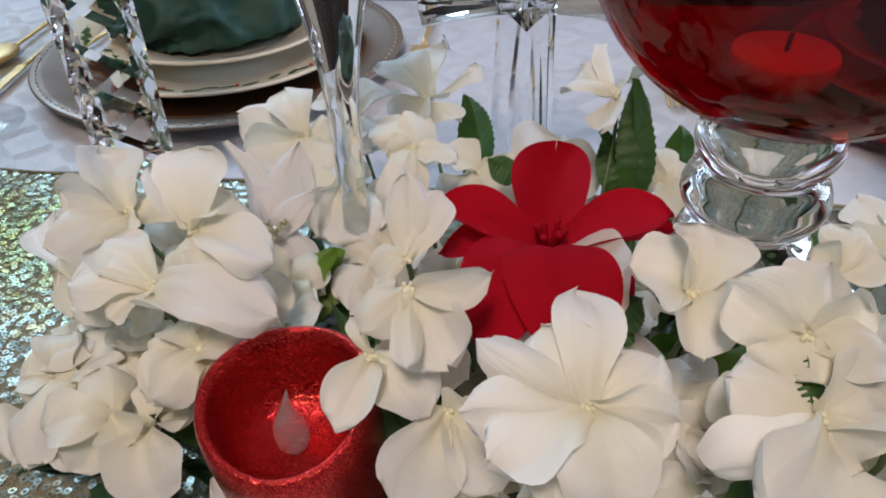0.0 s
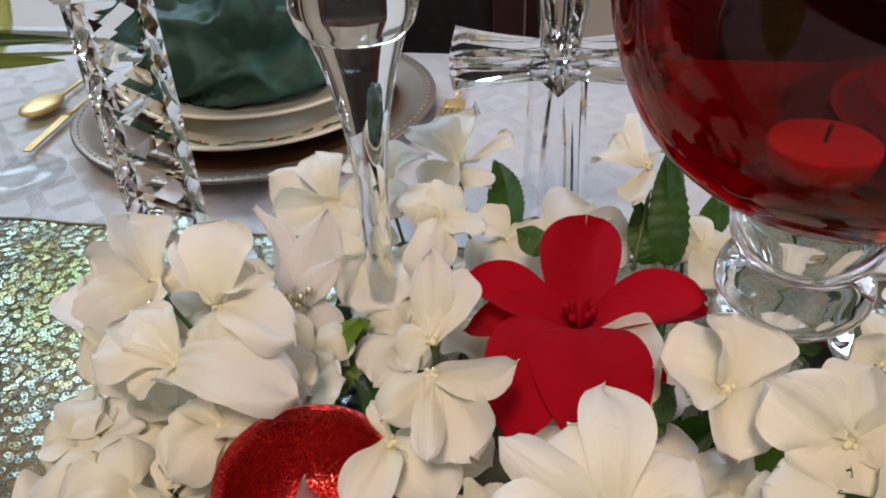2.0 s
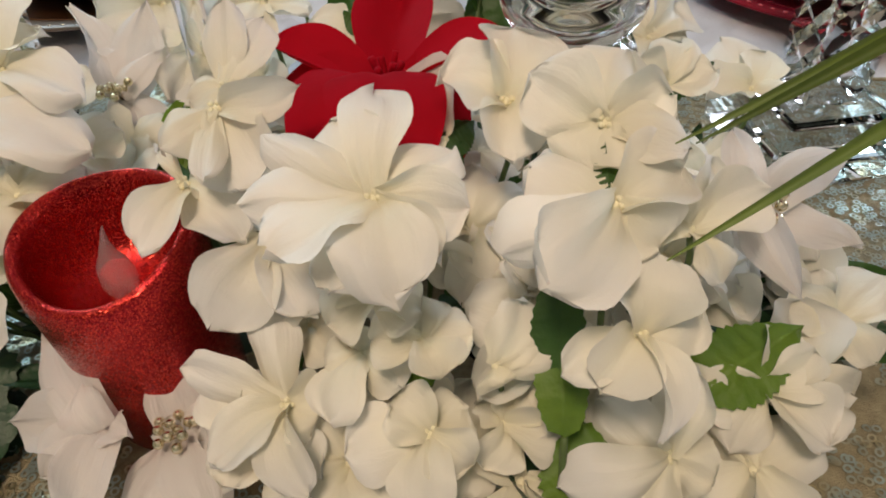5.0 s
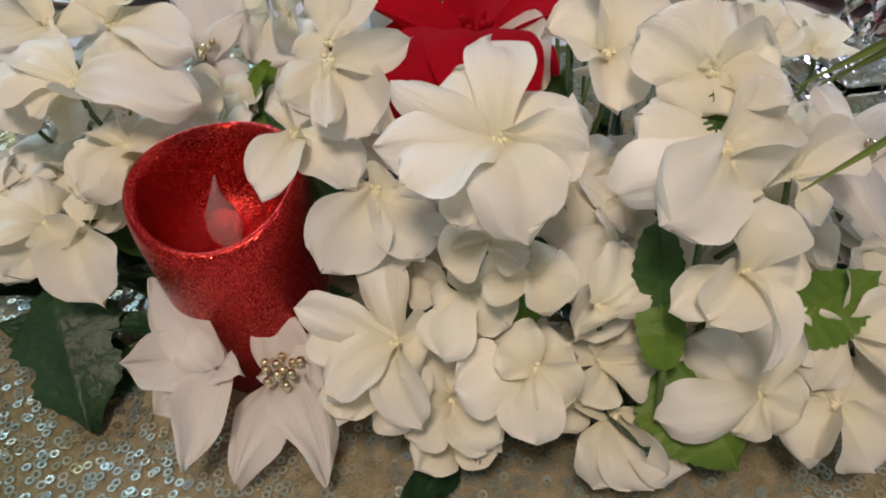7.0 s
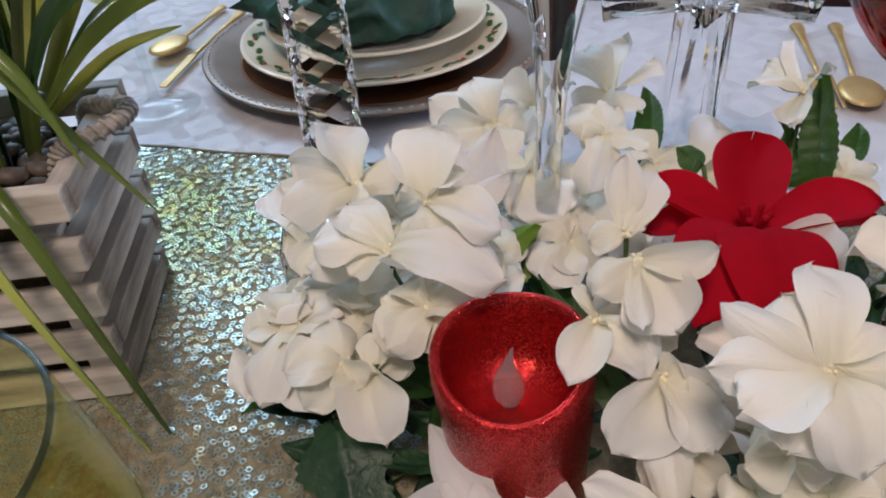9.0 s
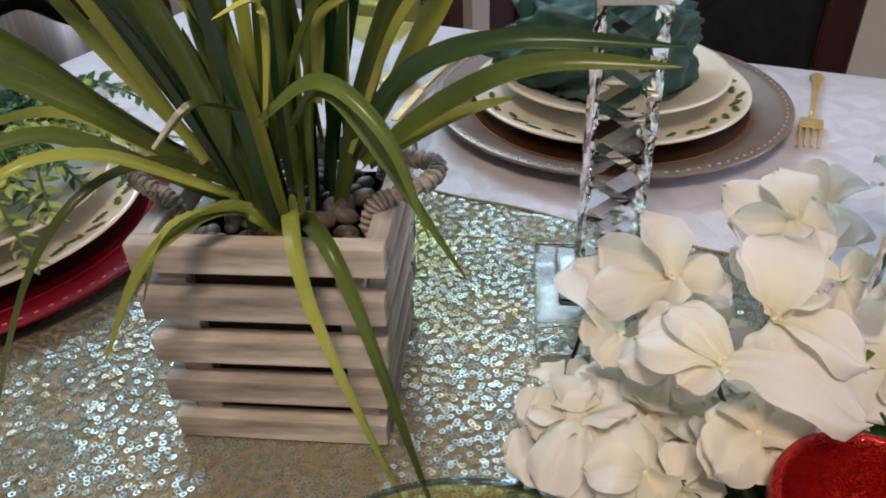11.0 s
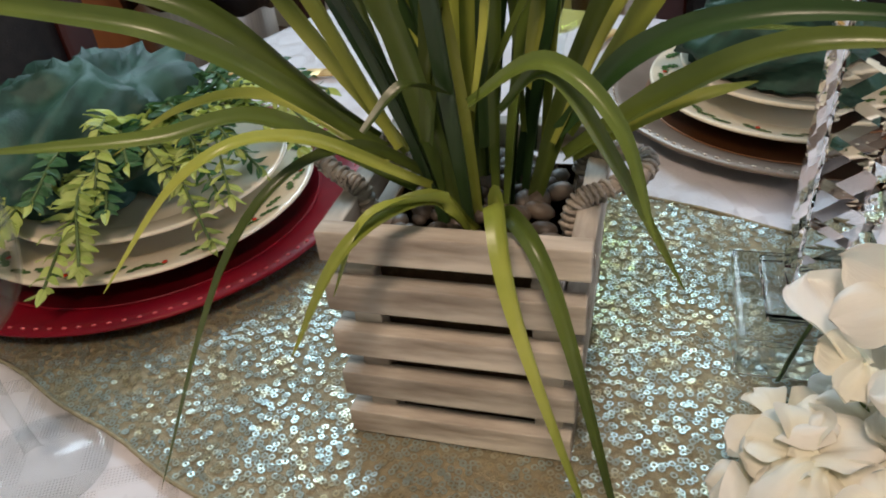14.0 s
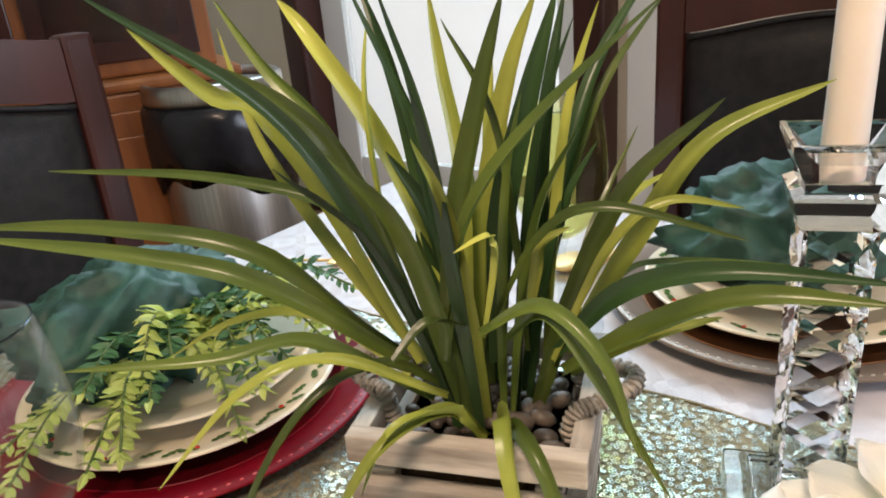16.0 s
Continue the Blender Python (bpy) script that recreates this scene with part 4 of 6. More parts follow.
flower_leaf((0.151, 0.399, 0.800), (0.124, 0.369, 0.860), 0.034, 0)
flower_leaf((0.177, 0.413, 0.810), (0.173, 0.411, 0.840), 0.020, 0)
flower_leaf((0.192, 0.268, 0.860), (0.224, 0.279, 0.862), 0.022, 0)
flower_leaf((-0.025, 0.275, 0.800), (0.004, 0.290, 0.835), 0.030, 1)
flower_leaf((-0.074, 0.194, 0.788), (-0.046, 0.143, 0.759), 0.042, 2)
flower_leaf((0.169, 0.154, 0.800), (0.189, 0.126, 0.778), 0.042, 1)
flower_leaf((0.159, 0.174, 0.845), (0.161, 0.146, 0.805), 0.016, 0)
flower_leaf((0.208, 0.166, 0.804), (0.244, 0.186, 0.814), 0.026, 1)
flower_leaf((0.119, 0.227, 0.860), (0.132, 0.238, 0.860), 0.018, 0)
flower_leaf((0.073, 0.173, 0.800), (0.011, 0.247, 0.840), 0.015, 0)
flower_leaf((0.121, 0.226, 0.850), (0.128, 0.229, 0.858), 0.012, 0)
flower_leaf((-0.122, 0.325, 0.800), (-0.084, 0.341, 0.830), 0.030, 2)
flower_leaf((-0.084, 0.259, 0.790), (-0.079, 0.265, 0.810), 0.030, 1)
flower_leaf((0.112, 0.164, 0.810), (0.123, 0.160, 0.820), 0.020, 1)
flower_leaf((-0.025, 0.282, 0.800), (0.006, 0.278, 0.845), 0.024, 1)
flower_leaf((-0.062, 0.187, 0.770), (-0.074, 0.188, 0.790), 0.030, 2)
flower_leaf((-0.047, 0.185, 0.760), (-0.064, 0.164, 0.757), 0.035, 2)
flower_leaf((0.055, 0.427, 0.800), (0.087, 0.374, 0.830), 0.025, 2)
flower_leaf((0.164, 0.244, 0.830), (0.186, 0.208, 0.850), 0.020, 1)
flower_leaf((0.162, 0.143, 0.808), (0.159, 0.178, 0.841), 0.016, 1)
flower_leaf((0.145, 0.358, 0.827), (0.140, 0.385, 0.878), 0.020, 0)
flower_leaf((0.138, 0.359, 0.827), (0.127, 0.374, 0.852), 0.020, 0)
flower_leaf((0.083, 0.332, 0.851), (0.069, 0.335, 0.859), 0.016, 0)
flower_leaf((-0.011, 0.269, 0.809), (0.000, 0.294, 0.832), 0.022, 1)
flower_leaf((0.172, 0.180, 0.872), (0.170, 0.190, 0.884), 0.010, 0)
silk_flower((0.107, 0.167, 0.880), (0.00, -0.50, 0.86), [(-0.0138, 0.0182, 0.0146, 0.0270), (-0.0030, 0.0355, 0.0147, 0.0207), (-0.0323, 0.0131, 0.0117, 0.0155), (-0.0357, -0.0062, 0.0028, 0.0189), (-0.0272, -0.0184, -0.0019, 0.0274), (-0.0131, -0.0220, -0.0128, 0.0232), (0.0081, -0.0286, -0.0100, 0.0281), (0.0183, -0.0158, -0.0092, 0.0185), (0.0265, -0.0007, -0.0025, 0.0206), (0.0216, 0.0169, 0.0068, 0.0213)])
silk_flower((0.170, 0.194, 0.887), (0.10, -0.50, 0.86), [(-0.0216, 0.0094, 0.0117, 0.0268), (0.0072, 0.0180, 0.0131, 0.0280), (0.0197, 0.0061, 0.0065, 0.0248), (0.0252, -0.0054, -0.0025, 0.0245), (-0.0034, -0.0099, -0.0092, 0.0282)])
silk_flower((0.143, 0.219, 0.880), (0.00, -0.50, 0.86), [(-0.0232, 0.0014, 0.0067, 0.0297), (0.0018, 0.0178, 0.0159, 0.0282), (-0.0013, -0.0076, -0.0044, 0.0221), (0.0026, -0.0220, -0.0087, 0.0214), (0.0201, 0.0126, 0.0055, 0.0227)])
silk_flower((0.173, 0.176, 0.872), (0.10, -0.55, 0.83), [(-0.0255, 0.0072, 0.0079, 0.0282), (-0.0217, -0.0289, -0.0057, 0.0319), (-0.0322, -0.0178, -0.0035, 0.0237), (0.0201, 0.0108, 0.0048, 0.0266), (0.0123, -0.0075, -0.0105, 0.0246)])
silk_flower((0.181, 0.155, 0.842), (0.10, -0.60, 0.80), [(-0.0225, -0.0121, -0.0039, 0.0163), (0.0031, 0.0158, 0.0179, 0.0299), (-0.0120, -0.0168, -0.0066, 0.0210), (0.0196, 0.0075, 0.0032, 0.0252), (0.0046, -0.0270, -0.0143, 0.0134)])
silk_flower((0.050, 0.213, 0.880), (0.00, -0.50, 0.86), [(0.0282, 0.0010, 0.0085, 0.0147), (-0.0140, -0.0162, -0.0053, 0.0175), (0.0035, -0.0298, -0.0069, 0.0115), (0.0170, -0.0200, -0.0158, 0.0297)])
silk_flower((0.046, 0.235, 0.875), (0.00, -0.60, 0.80), [(-0.0032, 0.0235, 0.0240, 0.0165), (0.0104, 0.0253, 0.0146, 0.0190), (-0.0151, -0.0002, -0.0046, 0.0167)])
silk_flower((0.037, 0.203, 0.857), (0.00, -0.50, 0.86), [(-0.0071, -0.0282, -0.0057, 0.0184), (-0.0088, 0.0101, 0.0079, 0.0064), (0.0233, -0.0159, -0.0092, 0.0229), (0.0104, -0.0028, -0.0016, 0.0176)])
silk_flower((0.064, 0.196, 0.838), (0.00, -0.60, 0.80), [(0.0092, -0.0028, 0.0052, 0.0235), (-0.0167, -0.0268, -0.0152, 0.0292), (0.0200, -0.0237, -0.0104, 0.0267), (0.0231, -0.0051, -0.0039, 0.0238), (-0.0079, -0.0044, -0.0033, 0.0220)])
silk_flower((-0.078, 0.268, 0.866), (-0.10, -0.50, 0.86), [(-0.0382, 0.0095, 0.0040, 0.0244), (-0.0226, 0.0232, 0.0138, 0.0295), (-0.0348, -0.0148, -0.0111, 0.0261), (0.0162, 0.0121, 0.0089, 0.0263), (0.0025, -0.0149, -0.0108, 0.0235)])
silk_flower((-0.036, 0.240, 0.879), (-0.05, -0.50, 0.86), [(-0.0210, 0.0220, 0.0148, 0.0284), (-0.0039, 0.0289, 0.0198, 0.0306), (0.0334, -0.0118, -0.0031, 0.0245), (0.0048, -0.0203, -0.0061, 0.0264), (0.0131, 0.0136, 0.0086, 0.0236)])
silk_flower((-0.050, 0.226, 0.862), (-0.05, -0.50, 0.86), [(-0.0359, -0.0002, 0.0011, 0.0259), (-0.0255, 0.0159, 0.0078, 0.0265), (-0.0148, -0.0131, -0.0050, 0.0231), (0.0227, -0.0122, -0.0020, 0.0289), (0.0523, -0.0111, -0.0034, 0.0308)])
silk_flower((-0.100, 0.225, 0.806), (-0.10, -0.50, 0.86), [(-0.0119, -0.0033, 0.0001, 0.0294), (-0.0083, -0.0348, -0.0160, 0.0282), (0.0205, -0.0358, -0.0129, 0.0299), (0.0329, -0.0118, -0.0030, 0.0286)])
silk_flower((0.121, 0.145, 0.805), (0.00, -0.60, 0.80), [(0.0117, 0.0041, 0.0080, 0.0218), (-0.0130, 0.0044, 0.0083, 0.0220), (-0.0270, -0.0084, -0.0013, 0.0255), (-0.0004, -0.0242, -0.0083, 0.0218), (0.0138, -0.0078, -0.0058, 0.0200)])
silk_flower((0.074, 0.153, 0.806), (0.00, -0.60, 0.80), [(-0.0087, 0.0245, 0.0233, 0.0175), (-0.0360, 0.0077, 0.0083, 0.0214), (-0.0153, -0.0033, 0.0025, 0.0228), (0.0105, -0.0274, -0.0106, 0.0181), (-0.0217, -0.0183, -0.0088, 0.0206), (0.0112, -0.0012, -0.0009, 0.0248)])
silk_flower((0.196, 0.146, 0.795), (0.00, -0.60, 0.80), [(-0.0239, 0.0115, 0.0134, 0.0242), (-0.0353, -0.0105, -0.0031, 0.0219), (-0.0091, -0.0133, -0.0053, 0.0216), (0.0126, -0.0094, -0.0025, 0.0233), (0.0086, 0.0203, 0.0198, 0.0204)])
silk_flower((0.032, 0.394, 0.859), (0.00, 0.15, 0.99), [(-0.0303, 0.0182, 0.0142, 0.0308), (0.0049, 0.0293, 0.0206, 0.0339), (0.0267, 0.0188, 0.0146, 0.0272), (0.0202, -0.0150, -0.0010, 0.0174), (-0.0081, -0.0230, -0.0115, 0.0263)])
silk_flower((0.130, 0.371, 0.876), (0.00, 0.15, 0.99), [(-0.0274, 0.0021, 0.0049, 0.0149), (-0.0186, 0.0151, 0.0088, 0.0165), (-0.0053, 0.0281, 0.0163, 0.0209), (-0.0086, -0.0224, -0.0072, 0.0181), (0.0131, 0.0114, 0.0066, 0.0190)])
silk_flower((-0.031, 0.367, 0.848), (0.00, -0.50, 0.86), [(-0.0401, 0.0098, 0.0092, 0.0286), (-0.0151, 0.0221, 0.0164, 0.0273), (-0.0324, -0.0102, -0.0023, 0.0250), (0.0147, 0.0106, 0.0062, 0.0268), (0.0118, -0.0248, -0.0106, 0.0270)])
silk_flower((0.033, 0.331, 0.864), (0.00, -0.50, 0.86), [(0.0222, -0.0050, -0.0009, 0.0280), (-0.0190, 0.0110, 0.0083, 0.0238), (-0.0121, -0.0050, 0.0009, 0.0206), (0.0056, 0.0174, 0.0101, 0.0239), (-0.0040, -0.0309, -0.0139, 0.0236)])
silk_poinsettia((-0.030, 0.300, 0.832), (0.00, -0.50, 0.86), [(-0.0323, 0.0360, 0.0299, 0.0164), (0.0070, 0.0356, 0.0318, 0.0255), (-0.0149, 0.0169, 0.0136, 0.0214), (0.0190, 0.0164, 0.0154, 0.0158), (0.0295, -0.0280, -0.0101, 0.0210), (0.0097, -0.0208, -0.0061, 0.0176)])
silk_poinsettia((0.006, 0.155, 0.785), (-0.20, -0.40, 0.90), [(-0.0330, 0.0340, 0.0130, 0.0213), (-0.0407, 0.0052, -0.0049, 0.0228), (-0.0215, -0.0138, -0.0090, 0.0218), (-0.0081, 0.0124, 0.0093, 0.0180), (0.0120, -0.0059, 0.0059, 0.0141), (-0.0054, -0.0341, -0.0125, 0.0196)], 0)
silk_poinsettia((0.030, 0.160, 0.777), (0.00, -0.41, 0.91), [(-0.0091, 0.0218, 0.0219, 0.0205), (-0.0138, -0.0385, -0.0129, 0.0239), (0.0213, -0.0364, -0.0118, 0.0237), (0.0295, 0.0067, 0.0093, 0.0232), (-0.0097, -0.0040, 0.0045, 0.0147), (0.0098, -0.0119, -0.0053, 0.0188), (0.0104, -0.0016, 0.0077, 0.0146)])
red_lily((0.098, 0.266, 0.853), [(0.0020, 0.0490, 0.0230, 0.033), (-0.0442, 0.0081, 0.0180, 0.029), (0.0425, 0.0000, 0.0240, 0.032), (-0.0220, -0.0480, 0.0000, 0.038), (0.0080, -0.0560, 0.0040, 0.042), (-0.0419, -0.0036, 0.0010, 0.026), (0.0478, 0.0084, 0.0060, 0.026), (0.0260, -0.0330, -0.0010, 0.034)])
# leafy undergrowth that fills the arrangement
moss = thing("floral_bed", "dark green leafy bed under the flowers", "floral bed", (0.09, 0.25, TABLE + 0.001))
rng = random.Random(3)
for k in range(190):
    a, r = rng.uniform(0, 6.28), math.sqrt(rng.random())
    x, y = 0.20 * r * math.cos(a), 0.105 * r * math.sin(a)
    z = rng.uniform(0.004, 0.055) * (1 - 0.5 * r)
    if y < -0.065 and x < 0.0:
        continue
    d = Vector((math.cos(a) + rng.uniform(-0.6, 0.6), math.sin(a) + rng.uniform(-0.6, 0.6), rng.uniform(-0.1, 0.7))).normalized() * rng.uniform(0.025, 0.04)
    p = part("leaf", petal_mesh(d, Vector((0, -0.2, 1)), 0.016, 1.0, 0.2, rng), M_LEAFDARK if k % 3 else M_LEAF, moss)
    p.location = (x, y, z)

# flowers deeper in the bunch
fill_rng = random.Random(17)
placed = 0
while placed < 80:
    a, r = fill_rng.uniform(0, 6.28), math.sqrt(fill_rng.random())
    x, y = 0.075 + 0.205 * r * math.cos(a), 0.242 + 0.108 * r * math.sin(a)
    near_candle = (x - 0.0095) ** 2 + (y - 0.195) ** 2 < 0.053 ** 2 or (abs(x - 0.008) < 0.055 and y < 0.19)
    near_stem = (x - 0.0075) ** 2 + (y - 0.31) ** 2 < 0.018 ** 2 or (x - 0.1595) ** 2 + (y - 0.25) ** 2 < 0.034 ** 2 or (x - 0.185) ** 2 + (y - 0.315) ** 2 < 0.045 ** 2 or (x - 0.083) ** 2 + (y - 0.4455) ** 2 < 0.03 ** 2 or (x + 0.129) ** 2 + (y - 0.3655) ** 2 < 0.055 ** 2
    near_red = (x - 0.065) ** 2 + (y - 0.245) ** 2 < 0.045 ** 2
    over_leaf = x < -0.02 and y < 0.215
    if near_candle or near_stem or near_red or over_leaf:
        continue
    z = 0.838 - 0.050 * r * r + fill_rng.uniform(-0.014, 0.006) - (0.012 if y < 0.17 else 0)
    turn0 = fill_rng.uniform(0, 6.28)
    tips = []
    for k in range(fill_rng.choice((4, 4, 5))):
        b = turn0 + k * 1.5 + fill_rng.uniform(-0.2, 0.2)
        L = fill_rng.uniform(0.019, 0.027)
        tips.append((L * math.cos(b), L * math.sin(b), fill_rng.uniform(-0.006, 0.010) + 0.012 * r * (0.3 - math.cos(b - a))))
    hydrangea((x, y, z), tips)
    placed += 1


# ---- candle ----
def led_candle(at):
    ob = thing("led_candle", "red glitter flameless pillar candle with a melted wavy rim", "candle", at, 20)
    H, R = 0.0925, 0.0325

    def wave(a, r, z):
        up = 0.0066 * math.cos(a - 1.25) + 0.0022 * math.cos(2 * a + 0.5)
        k = max(0.0, min(1.0, (z - 0.06) / 0.03)) if r > 0.02 else max(0.0, min(1.0, (z - 0.074) / 0.02))
        return up * k, (1.0 + 0.018 * math.cos(2 * a + 0.9)) * (0.85 + 0.15 * min(1.0, z / 0.075) if r > 0.02 else 1.0)
    prof = [(0.0001, 0.0), (R - 0.001, 0.0), (R, 0.002), (R, 0.03), (R, 0.06), (R, 0.08), (R - 0.0003, 0.0890), (R - 0.0012, 0.0915), (R - 0.0028, H), (R - 0.0044, 0.0914), (R - 0.0056, 0.0880),
            (R - 0.0062, 0.080), (R - 0.0075, 0.070), (R - 0.012, 0.0625), (0.006, 0.0602), (0.0001, 0.0600)]
    part("wax_body", lathe(prof, 72, wave=wave), M_GLITTER, ob, "red glitter wax")
    fl = lathe([(0.0001, 0.0), (0.0044, 0.0006), (0.0062, 0.004), (0.0064, 0.008), (0.0054, 0.0125), (0.0032, 0.0165), (0.0016, 0.021), (0.0006, 0.0255), (0.0001, 0.0268)], 28,
               wave=lambda a, r, z: (0, 1))
    for v in fl.verts:
        v.co.x += 0.0025 * max(0, (v.co.z - 0.012) / 0.014) ** 2
    f = part("flame", fl, M_FLAME, ob, "clear plastic flame tip")
    f.matrix_local = pose(-0.002, 0.001, 0.0625) @ Matrix.Diagonal((1.02, 1.02, 1.14, 1))
    return ob


candle = led_candle((0.0121, 0.1953, TABLE + 0.0015))
candle.matrix_world = candle.matrix_world @ pose(0, 0, 0, 0, 0, -20) @ pose(0, 0, 0, 0.4, -3.4, 0) @ pose(0, 0, 0, 0, 0, 20)


# ---- crystal ----
def twisted_candlestick(at, turn, candle=True):
    """A cut crystal stick: square base block, square shaft with a twisted lattice cut, flared square cup."""
    ob = thing("crystal_candlestick", "clear cut crystal candlestick with a twisted square shaft and block base", "candlestick", at, turn, "crystal candlesticks")
    bm = box(0.084, 0.084, 0.027, (0, 0, 0), 0.0035)
    box(0.056, 0.056, 0.007, (0, 0, 0.0272), 0.0025, bm=bm)
    part("base", bm, M_BASECRYSTAL, ob, "", False)
    bm = bmesh.new()
    # four faces, each cut into broad slanted facets that wind round the shaft
    z0, z1, turns = 0.0345, 0.205, 7.5
    steps = [(p, u, d) for p in range(-1, 9) for u, d in ((0.0, 0.0), (0.33, 0.0017), (0.66, 0.0034), (0.83, 0.0017))]
    for q in range(4):
        cs, sn = math.cos(q * math.pi / 2), math.sin(q * math.pi / 2)
        rings = []
        for p, u, d in steps:
            ring = []
            for s, full in ((-1, 0.0), (-0.80, 0.75), (-0.4, 1.0), (0.4, 1.0), (0.80, 0.75), (1, 0.0)):
                t = min(1.0, max(0.0, (p + u - 0.5 * s) / turns))
                a, b = 0.0170 - d * full, 0.0170 * s
                ring.append(bm.verts.new((cs * a - sn * b, sn * a + cs * b, z0 + (z1 - z0) * t)))
            rings.append(ring)
        for a, b in zip(rings, rings[1:]):
            for k in range(5):
                bm.faces.new((a[k], a[k + 1], b[k + 1], b[k]))
    bmesh.ops.remove_doubles(bm, verts=bm.verts, dist=0.00002)
    bmesh.ops.dissolve_degenerate(bm, edges=bm.edges, dist=0.00002)
    bmesh.ops.holes_fill(bm, edges=bm.edges, sides=0)
    bmesh.ops.recalc_face_normals(bm, faces=bm.faces)
    part("shaft", bm, M_CUTCRYSTAL, ob, "", False)
    bm = lathe([(0.0001, 0.2055), (0.0262, 0.2055), (0.0285, 0.2085), (0.0330, 0.2215), (0.0262, 0.2250), (0.0262, 0.2290), (0.0300, 0.2340), (0.0372, 0.2470), (0.0372, 0.2500), (0.0335, 0.2500),
                (0.0180, 0.2385), (0.0165, 0.2280), (0.0001, 0.2270)], 4)
    bmesh.ops.rotate(bm, verts=bm.verts, matrix=Matrix.Rotation(radians(45), 3, 'Z'))
    part("cup", bm, M_BASECRYSTAL, ob, "flared square cup", False)
    if candle:
        c = mesh_object("taper_candle", lathe([(0.0001, 0), (0.0100, 0), (0.0106, 0.002), (0.0098, 0.12), (0.0085, 0.235), (0.0062, 0.246), (0.0001, 0.249)], 32), M_WHITEWAX)
        c.matrix_world = pose(*at) @ pose(0, 0, 0.2285)
        tagged(c, "tall ivory taper candle in the crystal candlestick", "candle", "taper candles")
        part("wick", tube([Vector((0, 0, 0.247)), Vector((0.0004, 0, 0.253)), Vector((0.0012, 0, 0.258))], 0.0008, 6), M_WICK, c)
    return ob


twisted_candlestick((-0.129, 0.3655, TABLE + 0.0035), 20)
twisted_candlestick((0.320, 0.3900, TABLE + 0.0035), 12)


def slim_candlestick(at):
    ob = thing("glass_candlestick", "slim clear glass candlestick with two bulbous rings below its cup", "candlestick", at)
    prof = [(0.0001, 0), (0.036, 0), (0.037, 0.003), (0.030, 0.008), (0.012, 0.014), (0.0068, 0.024), (0.0063, 0.06), (0.0064, 0.11), (0.0074, 0.145), (0.0100, 0.170), (0.0140, 0.190), (0.0180, 0.203),
            (0.0192, 0.207), (0.0225, 0.211), (0.0245, 0.2185), (0.0240, 0.2245), (0.0205, 0.2295), (0.0190, 0.2315), (0.0205, 0.2345), (0.0228, 0.2405), (0.0228, 0.248), (0.0195, 0.255), (0.0180, 0.262), (0.0210, 0.275),
            (0.0245, 0.290), (0.0225, 0.290), (0.0150, 0.272), (0.0120, 0.250), (0.0001, 0.248)]
    pts = smooth_path([(r, 0, z) for r, z in prof], 3)
    low = [p for p in pts if p.z < 0.0305 and p.z < 0.1]
    part("foot", lathe([(max(p.x, 0.0001), p.z) for p in low] + [(0.0001, low[-1].z)], 48), M_CRYSTAL, ob, "round glass foot")
    part("stem_and_cup", lathe([(0.0001, low[-1].z + 0.0002)] + [(max(p.x, 0.0001), p.z) for p in pts if p.z > low[-1].z], 48), M_CRYSTAL, ob, "tapering glass stem with ringed cup")
    return ob


slim_candlestick((0.0075, 0.310, TABLE + 0.0035))


